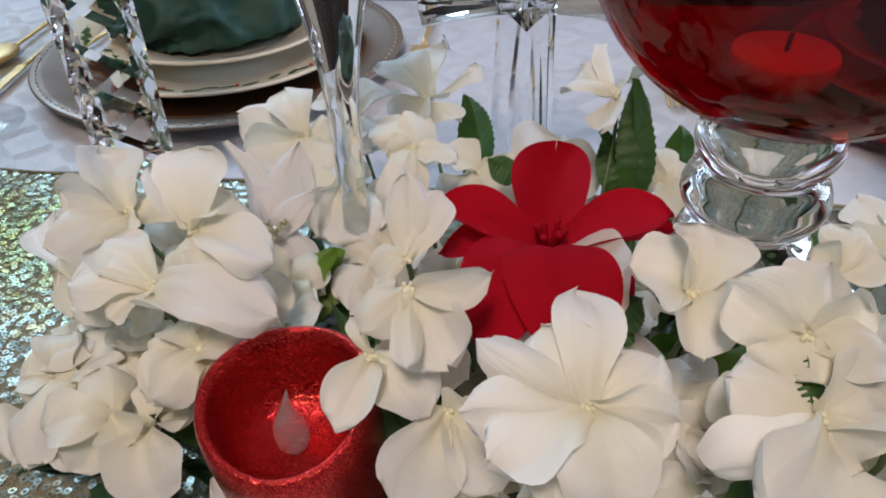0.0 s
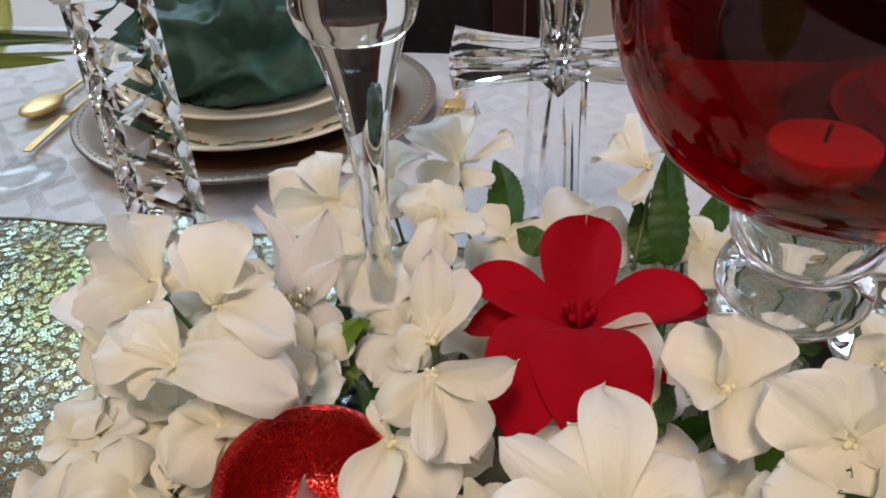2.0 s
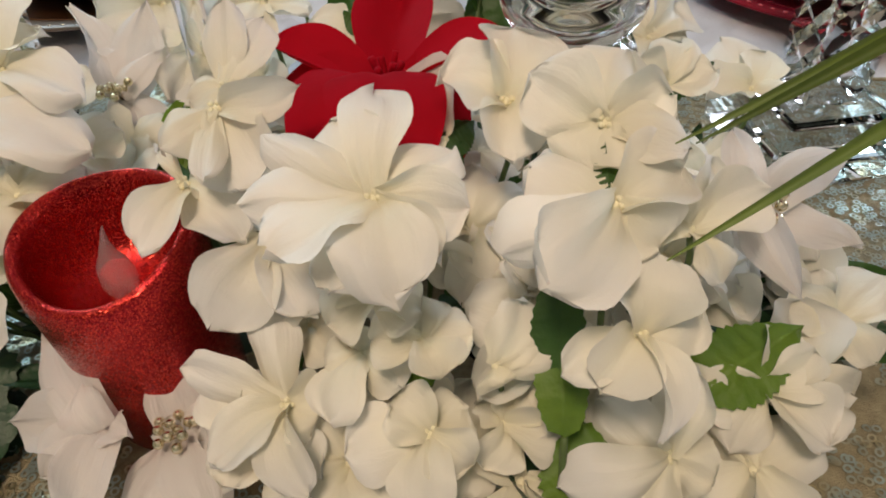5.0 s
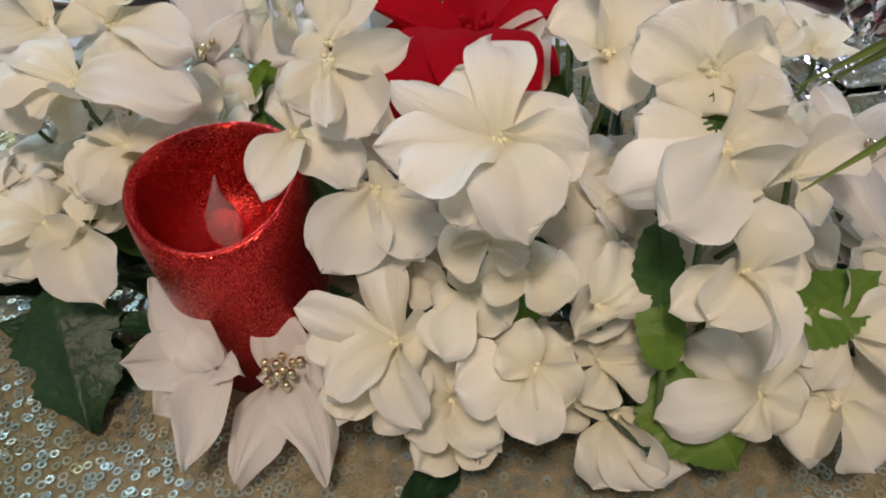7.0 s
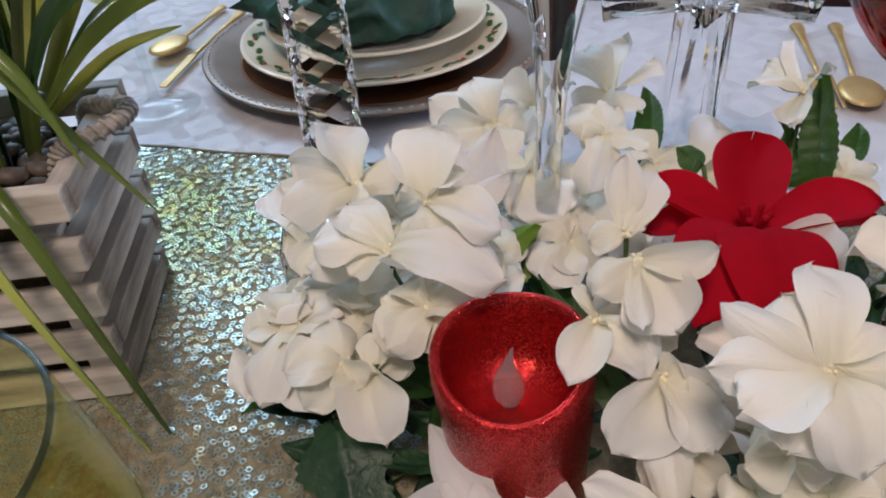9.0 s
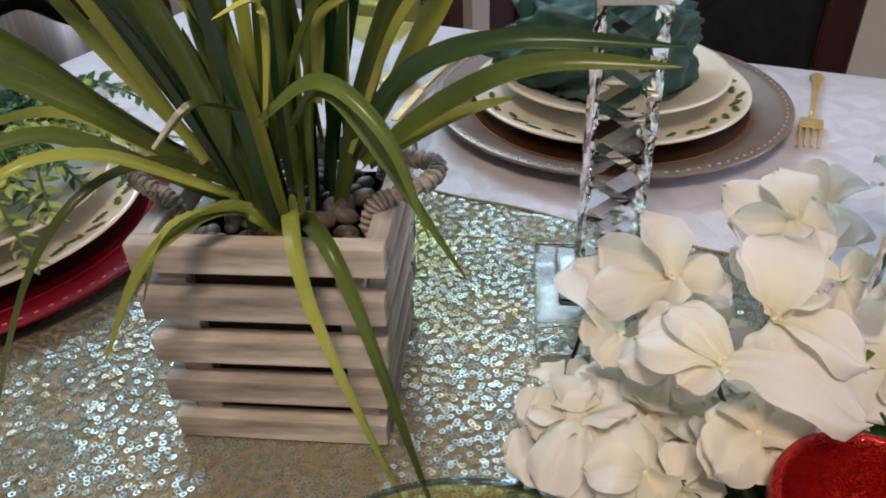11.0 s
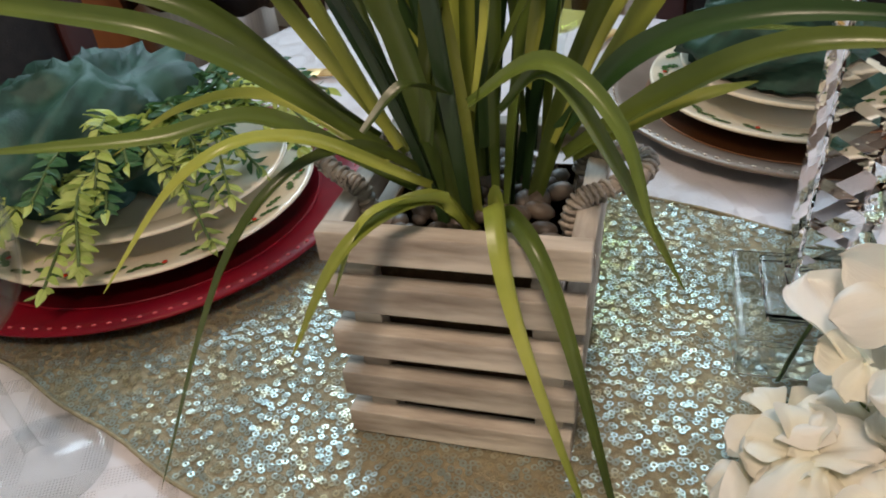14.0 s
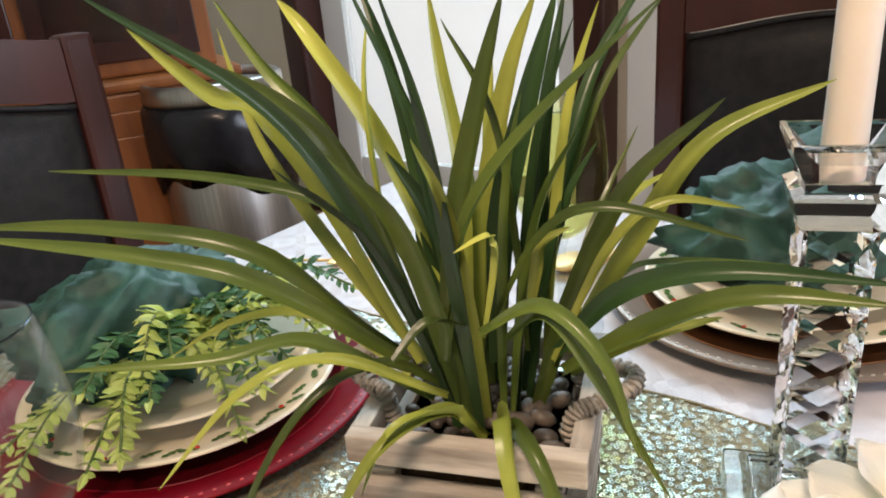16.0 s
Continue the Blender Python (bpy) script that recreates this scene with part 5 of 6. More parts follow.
def crystal_cross(at):
    """A standing cross whose arms flare, cut with long leaf grooves and a diamond where they meet."""
    ob = thing("crystal_cross", "standing clear crystal cross with flared arms and cut grooves", "cross", at, 4)

    def arm(d, length, w0, w1, foot=False):
        bm = bmesh.new()
        side = Vector((d.z, 0, -d.x))
        n = 22
        front = []
        for i in range(n + 1):
            t = i / n
            w = w0 + (w1 - w0) * (t ** 1.6)
            leaf = math.sin(math.pi * min(1.0, 0.03 + 0.95 * t)) ** 0.6
            cut = 0.12 + 0.46 * leaf
            half = [(1.0, 0.0040), (0.80, 0.0108), (cut + 0.06, 0.0112), (cut * 0.55, 0.0112 - 0.0038 * leaf), (0.07, 0.0112 - 0.0012 * leaf)]
            across = half + [(-a, h) for a, h in reversed(half)]
            across += [(-a, -h) for a, h in half] + [(a, -h) for a, h in reversed(half)]
            ring = []
            for a, h in across:
                end = length * t + (0.004 * math.cos(a * 1.3) * t if not foot else 0)
                ring.append(bm.verts.new(d * (0.006 + end) + side * (a * w) + Vector((0, h, 0))))
            front.append(ring)
        m3 = len(front[0])
        for a, b in zip(front, front[1:]):
            for k in range(m3):
                bm.faces.new((a[k], a[(k + 1) % m3], b[(k + 1) % m3], b[k]))
        bm.faces.new(front[0])
        bm.faces.new(front[-1])
        bmesh.ops.translate(bm, verts=bm.verts, vec=hub)
        bmesh.ops.recalc_face_normals(bm, faces=bm.faces)
        part("upright" if foot else "arm", bm, M_CROSS, ob, "", False)
    hub = Vector((0, 0, 0.148))
    for d, L, w0, w1, f in (((0, 0, 1), 0.044, 0.0110, 0.0185, False), ((1, 0, 0), 0.051, 0.0105, 0.0180, False), ((-1, 0, 0), 0.051, 0.0105, 0.0180, False), ((0, 0, -1), 0.1410, 0.0165, 0.0240, True)):
        arm(Vector(d), L, w0, w1, f)
    bm = bmesh.new()
    for sy in (-1, 1):
        c = [bm.verts.new((x * 0.019, sy * 0.0095, 0.148 + z * 0.019)) for x, z in ((1, 0), (0, 1), (-1, 0), (0, -1))]
        q = [bm.verts.new(((x + z) * 0.005, sy * 0.0150, 0.148 + (z - x) * 0.005)) for x, z in ((1, 0), (0, 1), (-1, 0), (0, -1))]
        tip = bm.verts.new((0, sy * 0.0105, 0.148))
        for k in range(4):
            bm.faces.new((c[k], c[(k + 1) % 4], q[k]))
            bm.faces.new((c[(k + 1) % 4], q[(k + 1) % 4], q[k]))
            bm.faces.new((q[k], q[(k + 1) % 4], tip))
    part("diamond_cut", bm, M_CROSS, ob, "faceted diamond at the crossing", False)
    part("foot", box(0.060, 0.036, 0.006, (0, 0, 0), 0.002), M_CROSS, ob, "", False)
    return ob


crystal_cross((0.083, 0.4455, TABLE + 0.0035))


def ruby_bowl(at):
    """A hurricane bowl of ruby glass on a clear stem of stacked rings."""
    ob = thing("ruby_hurricane_bowl", "ruby red glass bowl on a clear ringed glass stem", "candle holder", at)
    prof = [(0.0001, 0), (0.042, 0), (0.043, 0.004), (0.030, 0.010), (0.016, 0.020), (0.012, 0.05), (0.0115, 0.095), (0.0130, 0.1165), (0.0195, 0.1195), (0.0235, 0.1265), (0.0215, 0.1335), (0.0170, 0.1365), (0.0205, 0.139),
            (0.0245, 0.1465), (0.0225, 0.1545), (0.0175, 0.1575), (0.0205, 0.1605), (0.0232, 0.1670), (0.0218, 0.1730), (0.0150, 0.1755), (0.0001, 0.1760)]
    pts = smooth_path([(r, 0, z) for r, z in prof], 3)
    part("stem", lathe([(max(p.x, 0.0001), p.z) for p in pts], 48), M_CRYSTAL, ob, "clear stacked ring stem")
    outer = [(0.0001, 0.1765), (0.016, 0.1775), (0.036, 0.1860), (0.054, 0.2030), (0.0645, 0.2260), (0.0685, 0.2520), (0.0680, 0.2780), (0.0640, 0.3040), (0.0580, 0.3280), (0.0530, 0.3500)]
    inner = [(r - 0.0022 if r > 0.01 else r, z + (0.0024 if r < 0.05 else 0.0008)) for r, z in reversed(outer)]
    pts = smooth_path([(r, 0, z) for r, z in outer], 4) + smooth_path([(r, 0, z) for r, z in inner], 4)
    part("bowl", lathe([(max(p.x, 0.0001), p.z) for p in pts], 64), M_REDGLASS, ob, "ruby red glass bowl").visible_shadow = False
    return ob


ruby_bowl((0.1645, 0.250, TABLE + 0.0035))
c = mesh_object("floating_candle", lathe([(0.0001, 0), (0.0130, 0), (0.0170, 0.006), (0.0184, 0.0125), (0.0178, 0.0145), (0.0001, 0.0140)], 40), M_REDWAX)
c.location = (0.163, 0.252, TABLE + 0.1880)
c.scale = (0.86, 0.86, 0.86)
tagged(c, "small red disc candle with a black wick inside the ruby bowl", "candle")
part("wick", tube([Vector((0, 0, 0.013)), Vector((0.0002, 0, 0.017)), Vector((0.0006, 0, 0.0205))], 0.0008, 6), M_WICK, c)


# ---- wine glasses ----
def wine_glass(at, tint, label, high=1.0):
    ob = thing("wine_glass", label, "wine glass", at, 0, "wine glasses")
    part("foot", lathe([(0.0001, 0), (0.0370, 0), (0.0375, 0.0012), (0.0300, 0.0028), (0.0100, 0.0052), (0.0045, 0.012), (0.0036, 0.03), (0.0036, 0.06), (0.0042, 0.078), (0.0075, 0.088), (0.0001, 0.0885)], 40), M_FOOTGLASS, ob, "clear stem and foot")
    outer = [(0.0001, 0.0890), (0.010, 0.0900), (0.022, 0.0975), (0.0335, 0.1120), (0.0395, 0.1320), (0.0410, 0.1520), (0.0400, 0.1720), (0.0375, 0.1900), (0.0350, 0.2060)]
    inner = [(r - 0.0011 if r > 0.008 else r, z + (0.0012 if r < 0.03 else 0.0004)) for r, z in reversed(outer)]
    pts = smooth_path([(r, 0, z) for r, z in outer], 3) + smooth_path([(r, 0, z) for r, z in inner], 3)
    part("bowl", lathe([(max(p.x, 0.0001), p.z) for p in pts], 48), tint, ob, "olive tinted bowl")
    ring = [Vector((0.0345 * math.cos(2 * math.pi * k / 64), 0.0345 * math.sin(2 * math.pi * k / 64), 0.2066)) for k in range(65)]
    part("rim", tube(ring, 0.0006, 8), M_RIMGLASS, ob, "polished pale rim")
    ob.scale = (high, high, high)
    return ob


wine_glass((-0.378, 0.538, TABLE + 0.001), M_OLIVE, "wine glass with an olive green bowl on a clear stem", 1.06)
wine_glass((-0.075, 0.034, TABLE + 0.001), M_OLIVE, "near wine glass with an olive tinted bowl and clear rim", 1.016)
wine_glass((-0.445, 0.070, TABLE + 0.001), M_CLEARBOWL, "clear wine glass beside the runner")


# ---- crate planter ----
def crate(at, turn):
    ob = thing("crate_planter", "whitewashed wooden slat crate planter with grey rope handles", "planter", at, turn, "crate planters")
    W, H, T = 0.1200, 0.130, 0.0100
    levels = 5
    pitch = (H - 0.0158) / (levels - 1)
    rng = random.Random(8)
    for k in range(levels):
        z = k * pitch
        f = k / (levels - 1)
        w = W * (0.965 + 0.035 * f)
        dx = -0.006 * (1 - f)
        for side in range(4):
            long = side % 2 == 0
            L = w if long else w - 2 * T
            bm = box(L + rng.uniform(-0.001, 0.0015), T, 0.0158 if long else 0.0154, (0, 0, 0), 0.0011)
            for v in bm.verts:
                v.co.z += 0.0006 * noise.noise((v.co.x * 30, side * 3.1, k * 1.7))
                v.co.y += 0.0005 * noise.noise((v.co.x * 40, side * 2.3 + 7, k * 2.7))
            o = part("slat", bm, M_CRATE, ob, "", False)
            o.matrix_local = pose(dx, 0, z + 0.0008, 0, 0, side * 90) @ pose(0, -(w / 2 - T / 2), 0 if long else -0.0002, 0, 0, 0)
    for sx in (-1, 1):
        for sy in (-1, 1):
            part("corner_block", box(0.014, 0.012, H - 0.026, (sx * (W / 2 - 0.017) - 0.003, sy * (W / 2 - 0.0153), 0.001), 0.001), M_CRATE, ob, "", False)
    bm = lathe([(0.057, 0.003), (0.060, 0.112)], 4)
    bmesh.ops.rotate(bm, verts=bm.verts, matrix=Matrix.Rotation(radians(45), 3, 'Z'))
    part("burlap_liner", bm, M_BURLAP, ob, "brown burlap lining", False)
    bm = box(0.088, 0.088, 0.002, (0, 0, 0.110))
    part("soil", bm, M_BURLAP, ob, "", False)
    shapes = [sphere(0.0052, scale=(1.25, 0.95, 0.75), u=8, v=6) for _ in range(1)]
    first = None
    for k in range(90):
        x, y = rng.uniform(-0.043, 0.043), rng.uniform(-0.043, 0.043)
        if first is None:
            first = part("pebble", shapes[0], M_PEBBLE, ob)
            o = first
        else:
            o = new("pebble", first.data)
            o.parent = ob
        s = rng.uniform(0.7, 1.25)
        o.matrix_local = pose(x, y, 0.1145 + rng.uniform(0, 0.003), rng.uniform(-25, 25), rng.uniform(-25, 25), rng.uniform(0, 360)) @ Matrix.Diagonal((s, s, s, 1))
    for sx in (-1, 1):
        pts = smooth_path([(sx * 0.046, -0.026, 0.118), (sx * 0.050, -0.024, 0.131), (sx * 0.058, -0.020, 0.134), (sx * 0.075, -0.008, 0.137), (sx * 0.076, 0.008, 0.137), (sx * 0.058, 0.020, 0.134), (sx * 0.050, 0.024, 0.131), (sx * 0.046, 0.026, 0.118)], 7)
        part("rope_handle", tube(pts, 0.0038, 8), M_ROPE, ob, "grey rope handle bound with twine")
        wind = []
        n = 260
        for i in range(n + 1):
            f = i / n * (len(pts) - 1)
            a = pts[min(int(f), len(pts) - 2)].lerp(pts[min(int(f) + 1, len(pts) - 1)], f - min(int(f), len(pts) - 2))
            d = (pts[min(int(f) + 1, len(pts) - 1)] - pts[min(int(f), len(pts) - 2)]).normalized()
            u = d.cross(Vector((0, 0.2, 1))).normalized()
            v = d.cross(u)
            wind.append(a + 0.0042 * (math.cos(i * 0.75) * u + math.sin(i * 0.75) * v))
        part("twine", tube(wind, 0.0012, 5), M_ROPE, ob)
    return ob


CRATE_AT, CRATE_TURN = (-0.2705, 0.2505, TABLE + 0.0035), 20.0
crate(CRATE_AT, CRATE_TURN)
crate((0.470, 0.250, TABLE + 0.0035), -8)

plant_rng = random.Random(21)
plant = thing("grass_plant", "artificial grass plant with long arching green and yellowish blades", "plant", (0, 0, 0), 0, "grass plants")


def blade_mesh(a, b, c, d, width):
    pts = smooth_path([a, b, c, d], 8)
    bm = bmesh.new()
    rows = []
    n = len(pts) - 1
    flip = plant_rng.uniform(-0.5, 0.5)
    for i, p in enumerate(pts):
        t = i / n
        dd = (pts[min(i + 1, n)] - pts[max(i - 1, 0)]).normalized()
        side = dd.cross(Vector((flip, -0.75, 0.65))).normalized()
        up = side.cross(dd)
        w = 0.55 * width * (0.55 + 0.45 * min(1, t * 3)) * (1 - t ** 3.2) ** 0.8 + 0.0002
        rows.append([bm.verts.new(p + side * (s * w) + up * (abs(s) * w * 0.75)) for s in (-1, -0.5, 0, 0.5, 1)])
    for r, q in zip(rows, rows[1:]):
        for k in range(4):
            bm.faces.new((r[k], r[k + 1], q[k + 1], q[k]))
    return bm


def grass_blade(a, b, c, d, width, tone=-1, owner=None):
    mat = (M_GRASS, M_GRASS2, M_GRASS3)[tone] if tone >= 0 else plant_rng.choice((M_GRASS, M_GRASS3, M_GRASS2, M_GRASS3))
    return part("blade", blade_mesh(a, b, c, d, width), mat, owner or plant)


grass_blade((-0.246, 0.227, 0.867), (-0.231, 0.207, 0.901), (-0.210, 0.185, 0.867), (-0.169, 0.182, 0.742), 0.0101, 1)
grass_blade((-0.244, 0.228, 0.867), (-0.229, 0.214, 0.890), (-0.200, 0.198, 0.867), (-0.162, 0.193, 0.733), 0.0075, 0)
grass_blade((-0.253, 0.222, 0.873), (-0.260, 0.199, 0.899), (-0.272, 0.161, 0.895), (-0.291, 0.136, 0.849), 0.0066, 1)
grass_blade((-0.273, 0.233, 0.885), (-0.296, 0.193, 0.917), (-0.318, 0.142, 0.892), (-0.371, 0.094, 0.754), 0.0053, 0)
grass_blade((-0.297, 0.217, 0.913), (-0.332, 0.170, 0.976), (-0.391, 0.131, 0.995), (-0.474, 0.101, 0.994), 0.0088, 0)
grass_blade((-0.297, 0.217, 0.906), (-0.326, 0.163, 0.966), (-0.373, 0.131, 0.985), (-0.451, 0.092, 0.996), 0.0088, 0)
grass_blade((-0.283, 0.227, 0.905), (-0.316, 0.217, 0.979), (-0.378, 0.188, 1.004), (-0.475, 0.148, 1.010), 0.0062, 0)
grass_blade((-0.280, 0.216, 0.891), (-0.312, 0.172, 0.936), (-0.335, 0.132, 0.941), (-0.384, 0.088, 0.945), 0.0070, 0)
grass_blade((-0.275, 0.220, 0.891), (-0.296, 0.170, 0.932), (-0.316, 0.133, 0.932), (-0.361, 0.104, 0.878), 0.0053, 1)
grass_blade((-0.296, 0.218, 0.899), (-0.349, 0.207, 0.925), (-0.395, 0.189, 0.919), (-0.442, 0.170, 0.892), 0.0053, 1)
grass_blade((-0.254, 0.222, 0.869), (-0.254, 0.204, 0.896), (-0.267, 0.171, 0.904), (-0.281, 0.156, 0.870), 0.0066, 1)
grass_blade((-0.290, 0.222, 0.906), (-0.339, 0.202, 1.021), (-0.358, 0.177, 1.049), (-0.377, 0.153, 1.082), 0.0097, 1)
grass_blade((-0.287, 0.224, 0.919), (-0.300, 0.203, 1.005), (-0.314, 0.182, 1.043), (-0.339, 0.153, 1.071), 0.0088, 0)
grass_blade((-0.281, 0.228, 0.931), (-0.310, 0.209, 1.016), (-0.343, 0.199, 1.056), (-0.369, 0.194, 1.090), 0.0079, 0)
grass_blade((-0.283, 0.238, 0.945), (-0.308, 0.234, 1.012), (-0.332, 0.218, 1.066), (-0.352, 0.217, 1.087), 0.0088, 1)
grass_blade((-0.294, 0.231, 0.899), (-0.342, 0.224, 0.959), (-0.375, 0.214, 1.018), (-0.395, 0.213, 1.075), 0.0088, 1)
grass_blade((-0.270, 0.235, 0.918), (-0.282, 0.239, 0.996), (-0.302, 0.238, 1.050), (-0.310, 0.233, 1.084), 0.0070, 2)
grass_blade((-0.298, 0.216, 0.976), (-0.300, 0.215, 1.015), (-0.300, 0.215, 1.049), (-0.297, 0.217, 1.077), 0.0053, 1)
grass_blade((-0.276, 0.243, 0.898), (-0.279, 0.253, 0.993), (-0.290, 0.258, 1.047), (-0.293, 0.256, 1.086), 0.0070, 1)
grass_blade((-0.268, 0.213, 0.917), (-0.253, 0.211, 0.991), (-0.242, 0.218, 1.044), (-0.232, 0.224, 1.086), 0.0097, 0)
grass_blade((-0.258, 0.243, 0.903), (-0.253, 0.247, 0.978), (-0.242, 0.254, 1.031), (-0.229, 0.262, 1.083), 0.0123, 2)
grass_blade((-0.277, 0.254, 0.892), (-0.276, 0.267, 0.967), (-0.263, 0.275, 1.039), (-0.251, 0.284, 1.082), 0.0114, 1)
grass_blade((-0.264, 0.215, 0.941), (-0.243, 0.205, 0.994), (-0.217, 0.210, 1.033), (-0.170, 0.229, 1.082), 0.0088, 0)
grass_blade((-0.244, 0.252, 0.909), (-0.241, 0.242, 0.973), (-0.242, 0.230, 1.034), (-0.253, 0.211, 1.077), 0.0053, 0)
grass_blade((-0.252, 0.271, 0.890), (-0.252, 0.283, 0.965), (-0.248, 0.286, 1.024), (-0.245, 0.300, 1.080), 0.0097, 2)
grass_blade((-0.246, 0.275, 0.890), (-0.241, 0.278, 0.953), (-0.234, 0.283, 1.025), (-0.223, 0.290, 1.075), 0.0088, 1)
grass_blade((-0.234, 0.271, 0.902), (-0.209, 0.299, 0.957), (-0.181, 0.318, 1.007), (-0.133, 0.349, 1.032), 0.0101, 1)
grass_blade((-0.234, 0.259, 0.902), (-0.206, 0.265, 0.967), (-0.185, 0.279, 0.988), (-0.156, 0.298, 0.983), 0.0053, 1)
grass_blade((-0.246, 0.227, 0.940), (-0.222, 0.231, 0.983), (-0.194, 0.237, 0.998), (-0.144, 0.258, 0.984), 0.0053, 0)
grass_blade((-0.232, 0.260, 0.908), (-0.198, 0.259, 0.948), (-0.154, 0.263, 0.966), (-0.090, 0.282, 0.965), 0.0097, 2)
grass_blade((-0.230, 0.262, 0.895), (-0.183, 0.256, 0.935), (-0.141, 0.260, 0.958), (-0.089, 0.271, 0.961), 0.0106, 0)
grass_blade((-0.227, 0.263, 0.895), (-0.204, 0.267, 0.913), (-0.180, 0.270, 0.928), (-0.159, 0.285, 0.933), 0.0062, 1)
grass_blade((-0.247, 0.214, 0.937), (-0.213, 0.213, 0.959), (-0.183, 0.209, 0.943), (-0.167, 0.207, 0.903), 0.0062, 0)
grass_blade((-0.237, 0.221, 0.933), (-0.211, 0.214, 0.955), (-0.187, 0.218, 0.923), (-0.163, 0.234, 0.864), 0.0057, 0)
grass_blade((-0.261, 0.169, 0.942), (-0.258, 0.183, 0.950), (-0.255, 0.191, 0.952), (-0.252, 0.211, 0.941), 0.0053, 0)
grass_blade((-0.239, 0.268, 0.903), (-0.228, 0.287, 0.946), (-0.216, 0.307, 0.975), (-0.202, 0.328, 0.987), 0.0062, 1)
grass_blade((-0.243, 0.289, 0.898), (-0.241, 0.314, 0.946), (-0.239, 0.339, 0.971), (-0.231, 0.357, 1.002), 0.0044, 0)
grass_blade((-0.244, 0.276, 0.890), (-0.224, 0.313, 0.926), (-0.203, 0.339, 0.931), (-0.146, 0.376, 0.925), 0.0053, 0)
grass_blade((-0.289, 0.247, 0.947), (-0.296, 0.254, 0.969), (-0.298, 0.253, 0.991), (-0.297, 0.253, 1.013), 0.0044, 1)
grass_blade((-0.245, 0.215, 0.934), (-0.236, 0.215, 0.973), (-0.235, 0.210, 0.988), (-0.243, 0.193, 0.986), 0.0053, 1)
grass_blade((-0.238, 0.244, 0.934), (-0.230, 0.238, 0.962), (-0.227, 0.239, 0.976), (-0.217, 0.246, 0.983), 0.0053, 1)
# the crowded heart of the plant
for k in range(26):
    a = plant_rng.uniform(0, 6.28)
    r = plant_rng.uniform(0.004, 0.026)
    x, y = -0.266 + r * math.cos(a), 0.250 + r * math.sin(a)
    lean = plant_rng.uniform(0.12, 0.55)
    h = plant_rng.uniform(0.10, 0.24)
    dx, dy = math.cos(a) * lean * h, math.sin(a) * lean * h
    z = TABLE + 0.115
    grass_blade((x, y, z), (x + dx * 0.25, y + dy * 0.25, z + h * 0.38), (x + dx * 0.6, y + dy * 0.6, z + h * 0.75), (x + dx * 1.15, y + dy * 1.15, z + h), plant_rng.uniform(0.006, 0.011))

plant_two = thing("grass_plant", "artificial grass plant whose thin blades reach over the flowers", "plant", (0, 0, 0), 0, "grass plants")
for tip in ((0.186, 0.160, 0.903), (0.183, 0.166, 0.899), (0.176, 0.130, 0.893), (0.26, 0.10, 0.90)):
    base = (0.445, 0.245, TABLE + 0.115)
    grass_blade(base, (0.40, base[1] - 0.01, 0.955), (0.30, (base[1] + tip[1]) / 2, 0.945), tip, 0.007, 0, plant_two)
for k in range(26):
    a = plant_rng.uniform(-1.4, 1.4)
    h, lean = plant_rng.uniform(0.14, 0.26), plant_rng.uniform(0.2, 0.8)
    dx, dy = math.cos(a) * lean * h, math.sin(a) * lean * h
    x, y, z = 0.470, 0.250, TABLE + 0.115
    grass_blade((x, y, z), (x + dx * 0.25, y + dy * 0.25, z + h * 0.4), (x + dx * 0.6, y + dy * 0.6, z + h * 0.75), (x + dx * 1.2, y + dy * 1.2, z + h), plant_rng.uniform(0.006, 0.011), -1, plant_two)


# ---- place settings ----
def charger(at, mat, well, dots, label, R=0.174):
    ob = thing("charger_plate", label, "charger plate", at, 0, "charger plates")
    part("dish", lathe([(0.0001, 0.0), (0.115, 0.0), (0.130, 0.004), (0.159, 0.0125), (R - 0.001, 0.0150), (R, 0.0165), (R - 0.002, 0.0180), (0.161, 0.0160), (0.138, 0.0085), (0.126, 0.0055), (0.0001, 0.0052)], 96), mat, ob)
    part("well", lathe([(0.0001, 0.0056), (0.1260, 0.0060), (0.1380, 0.0091), (0.1380, 0.0086), (0.0001, 0.0053)], 64), well, ob)
    bm = bmesh.new()
    n = 110
    for k in range(n):
        a = 2 * math.pi * k / n
        bmesh.ops.create_icosphere(bm, subdivisions=1, radius=0.0014, matrix=Matrix.Translation(((R - 0.0065) * math.cos(a), (R - 0.0065) * math.sin(a), 0.0178)) @ Matrix.Rotation(a, 4, 'Z') @ Matrix.Diagonal((0.8, 1.5, 0.6, 1)))
    tagged(part("bead_border", bm, dots, ob, "ring of small raised beads"), kind="stuff")
    return ob


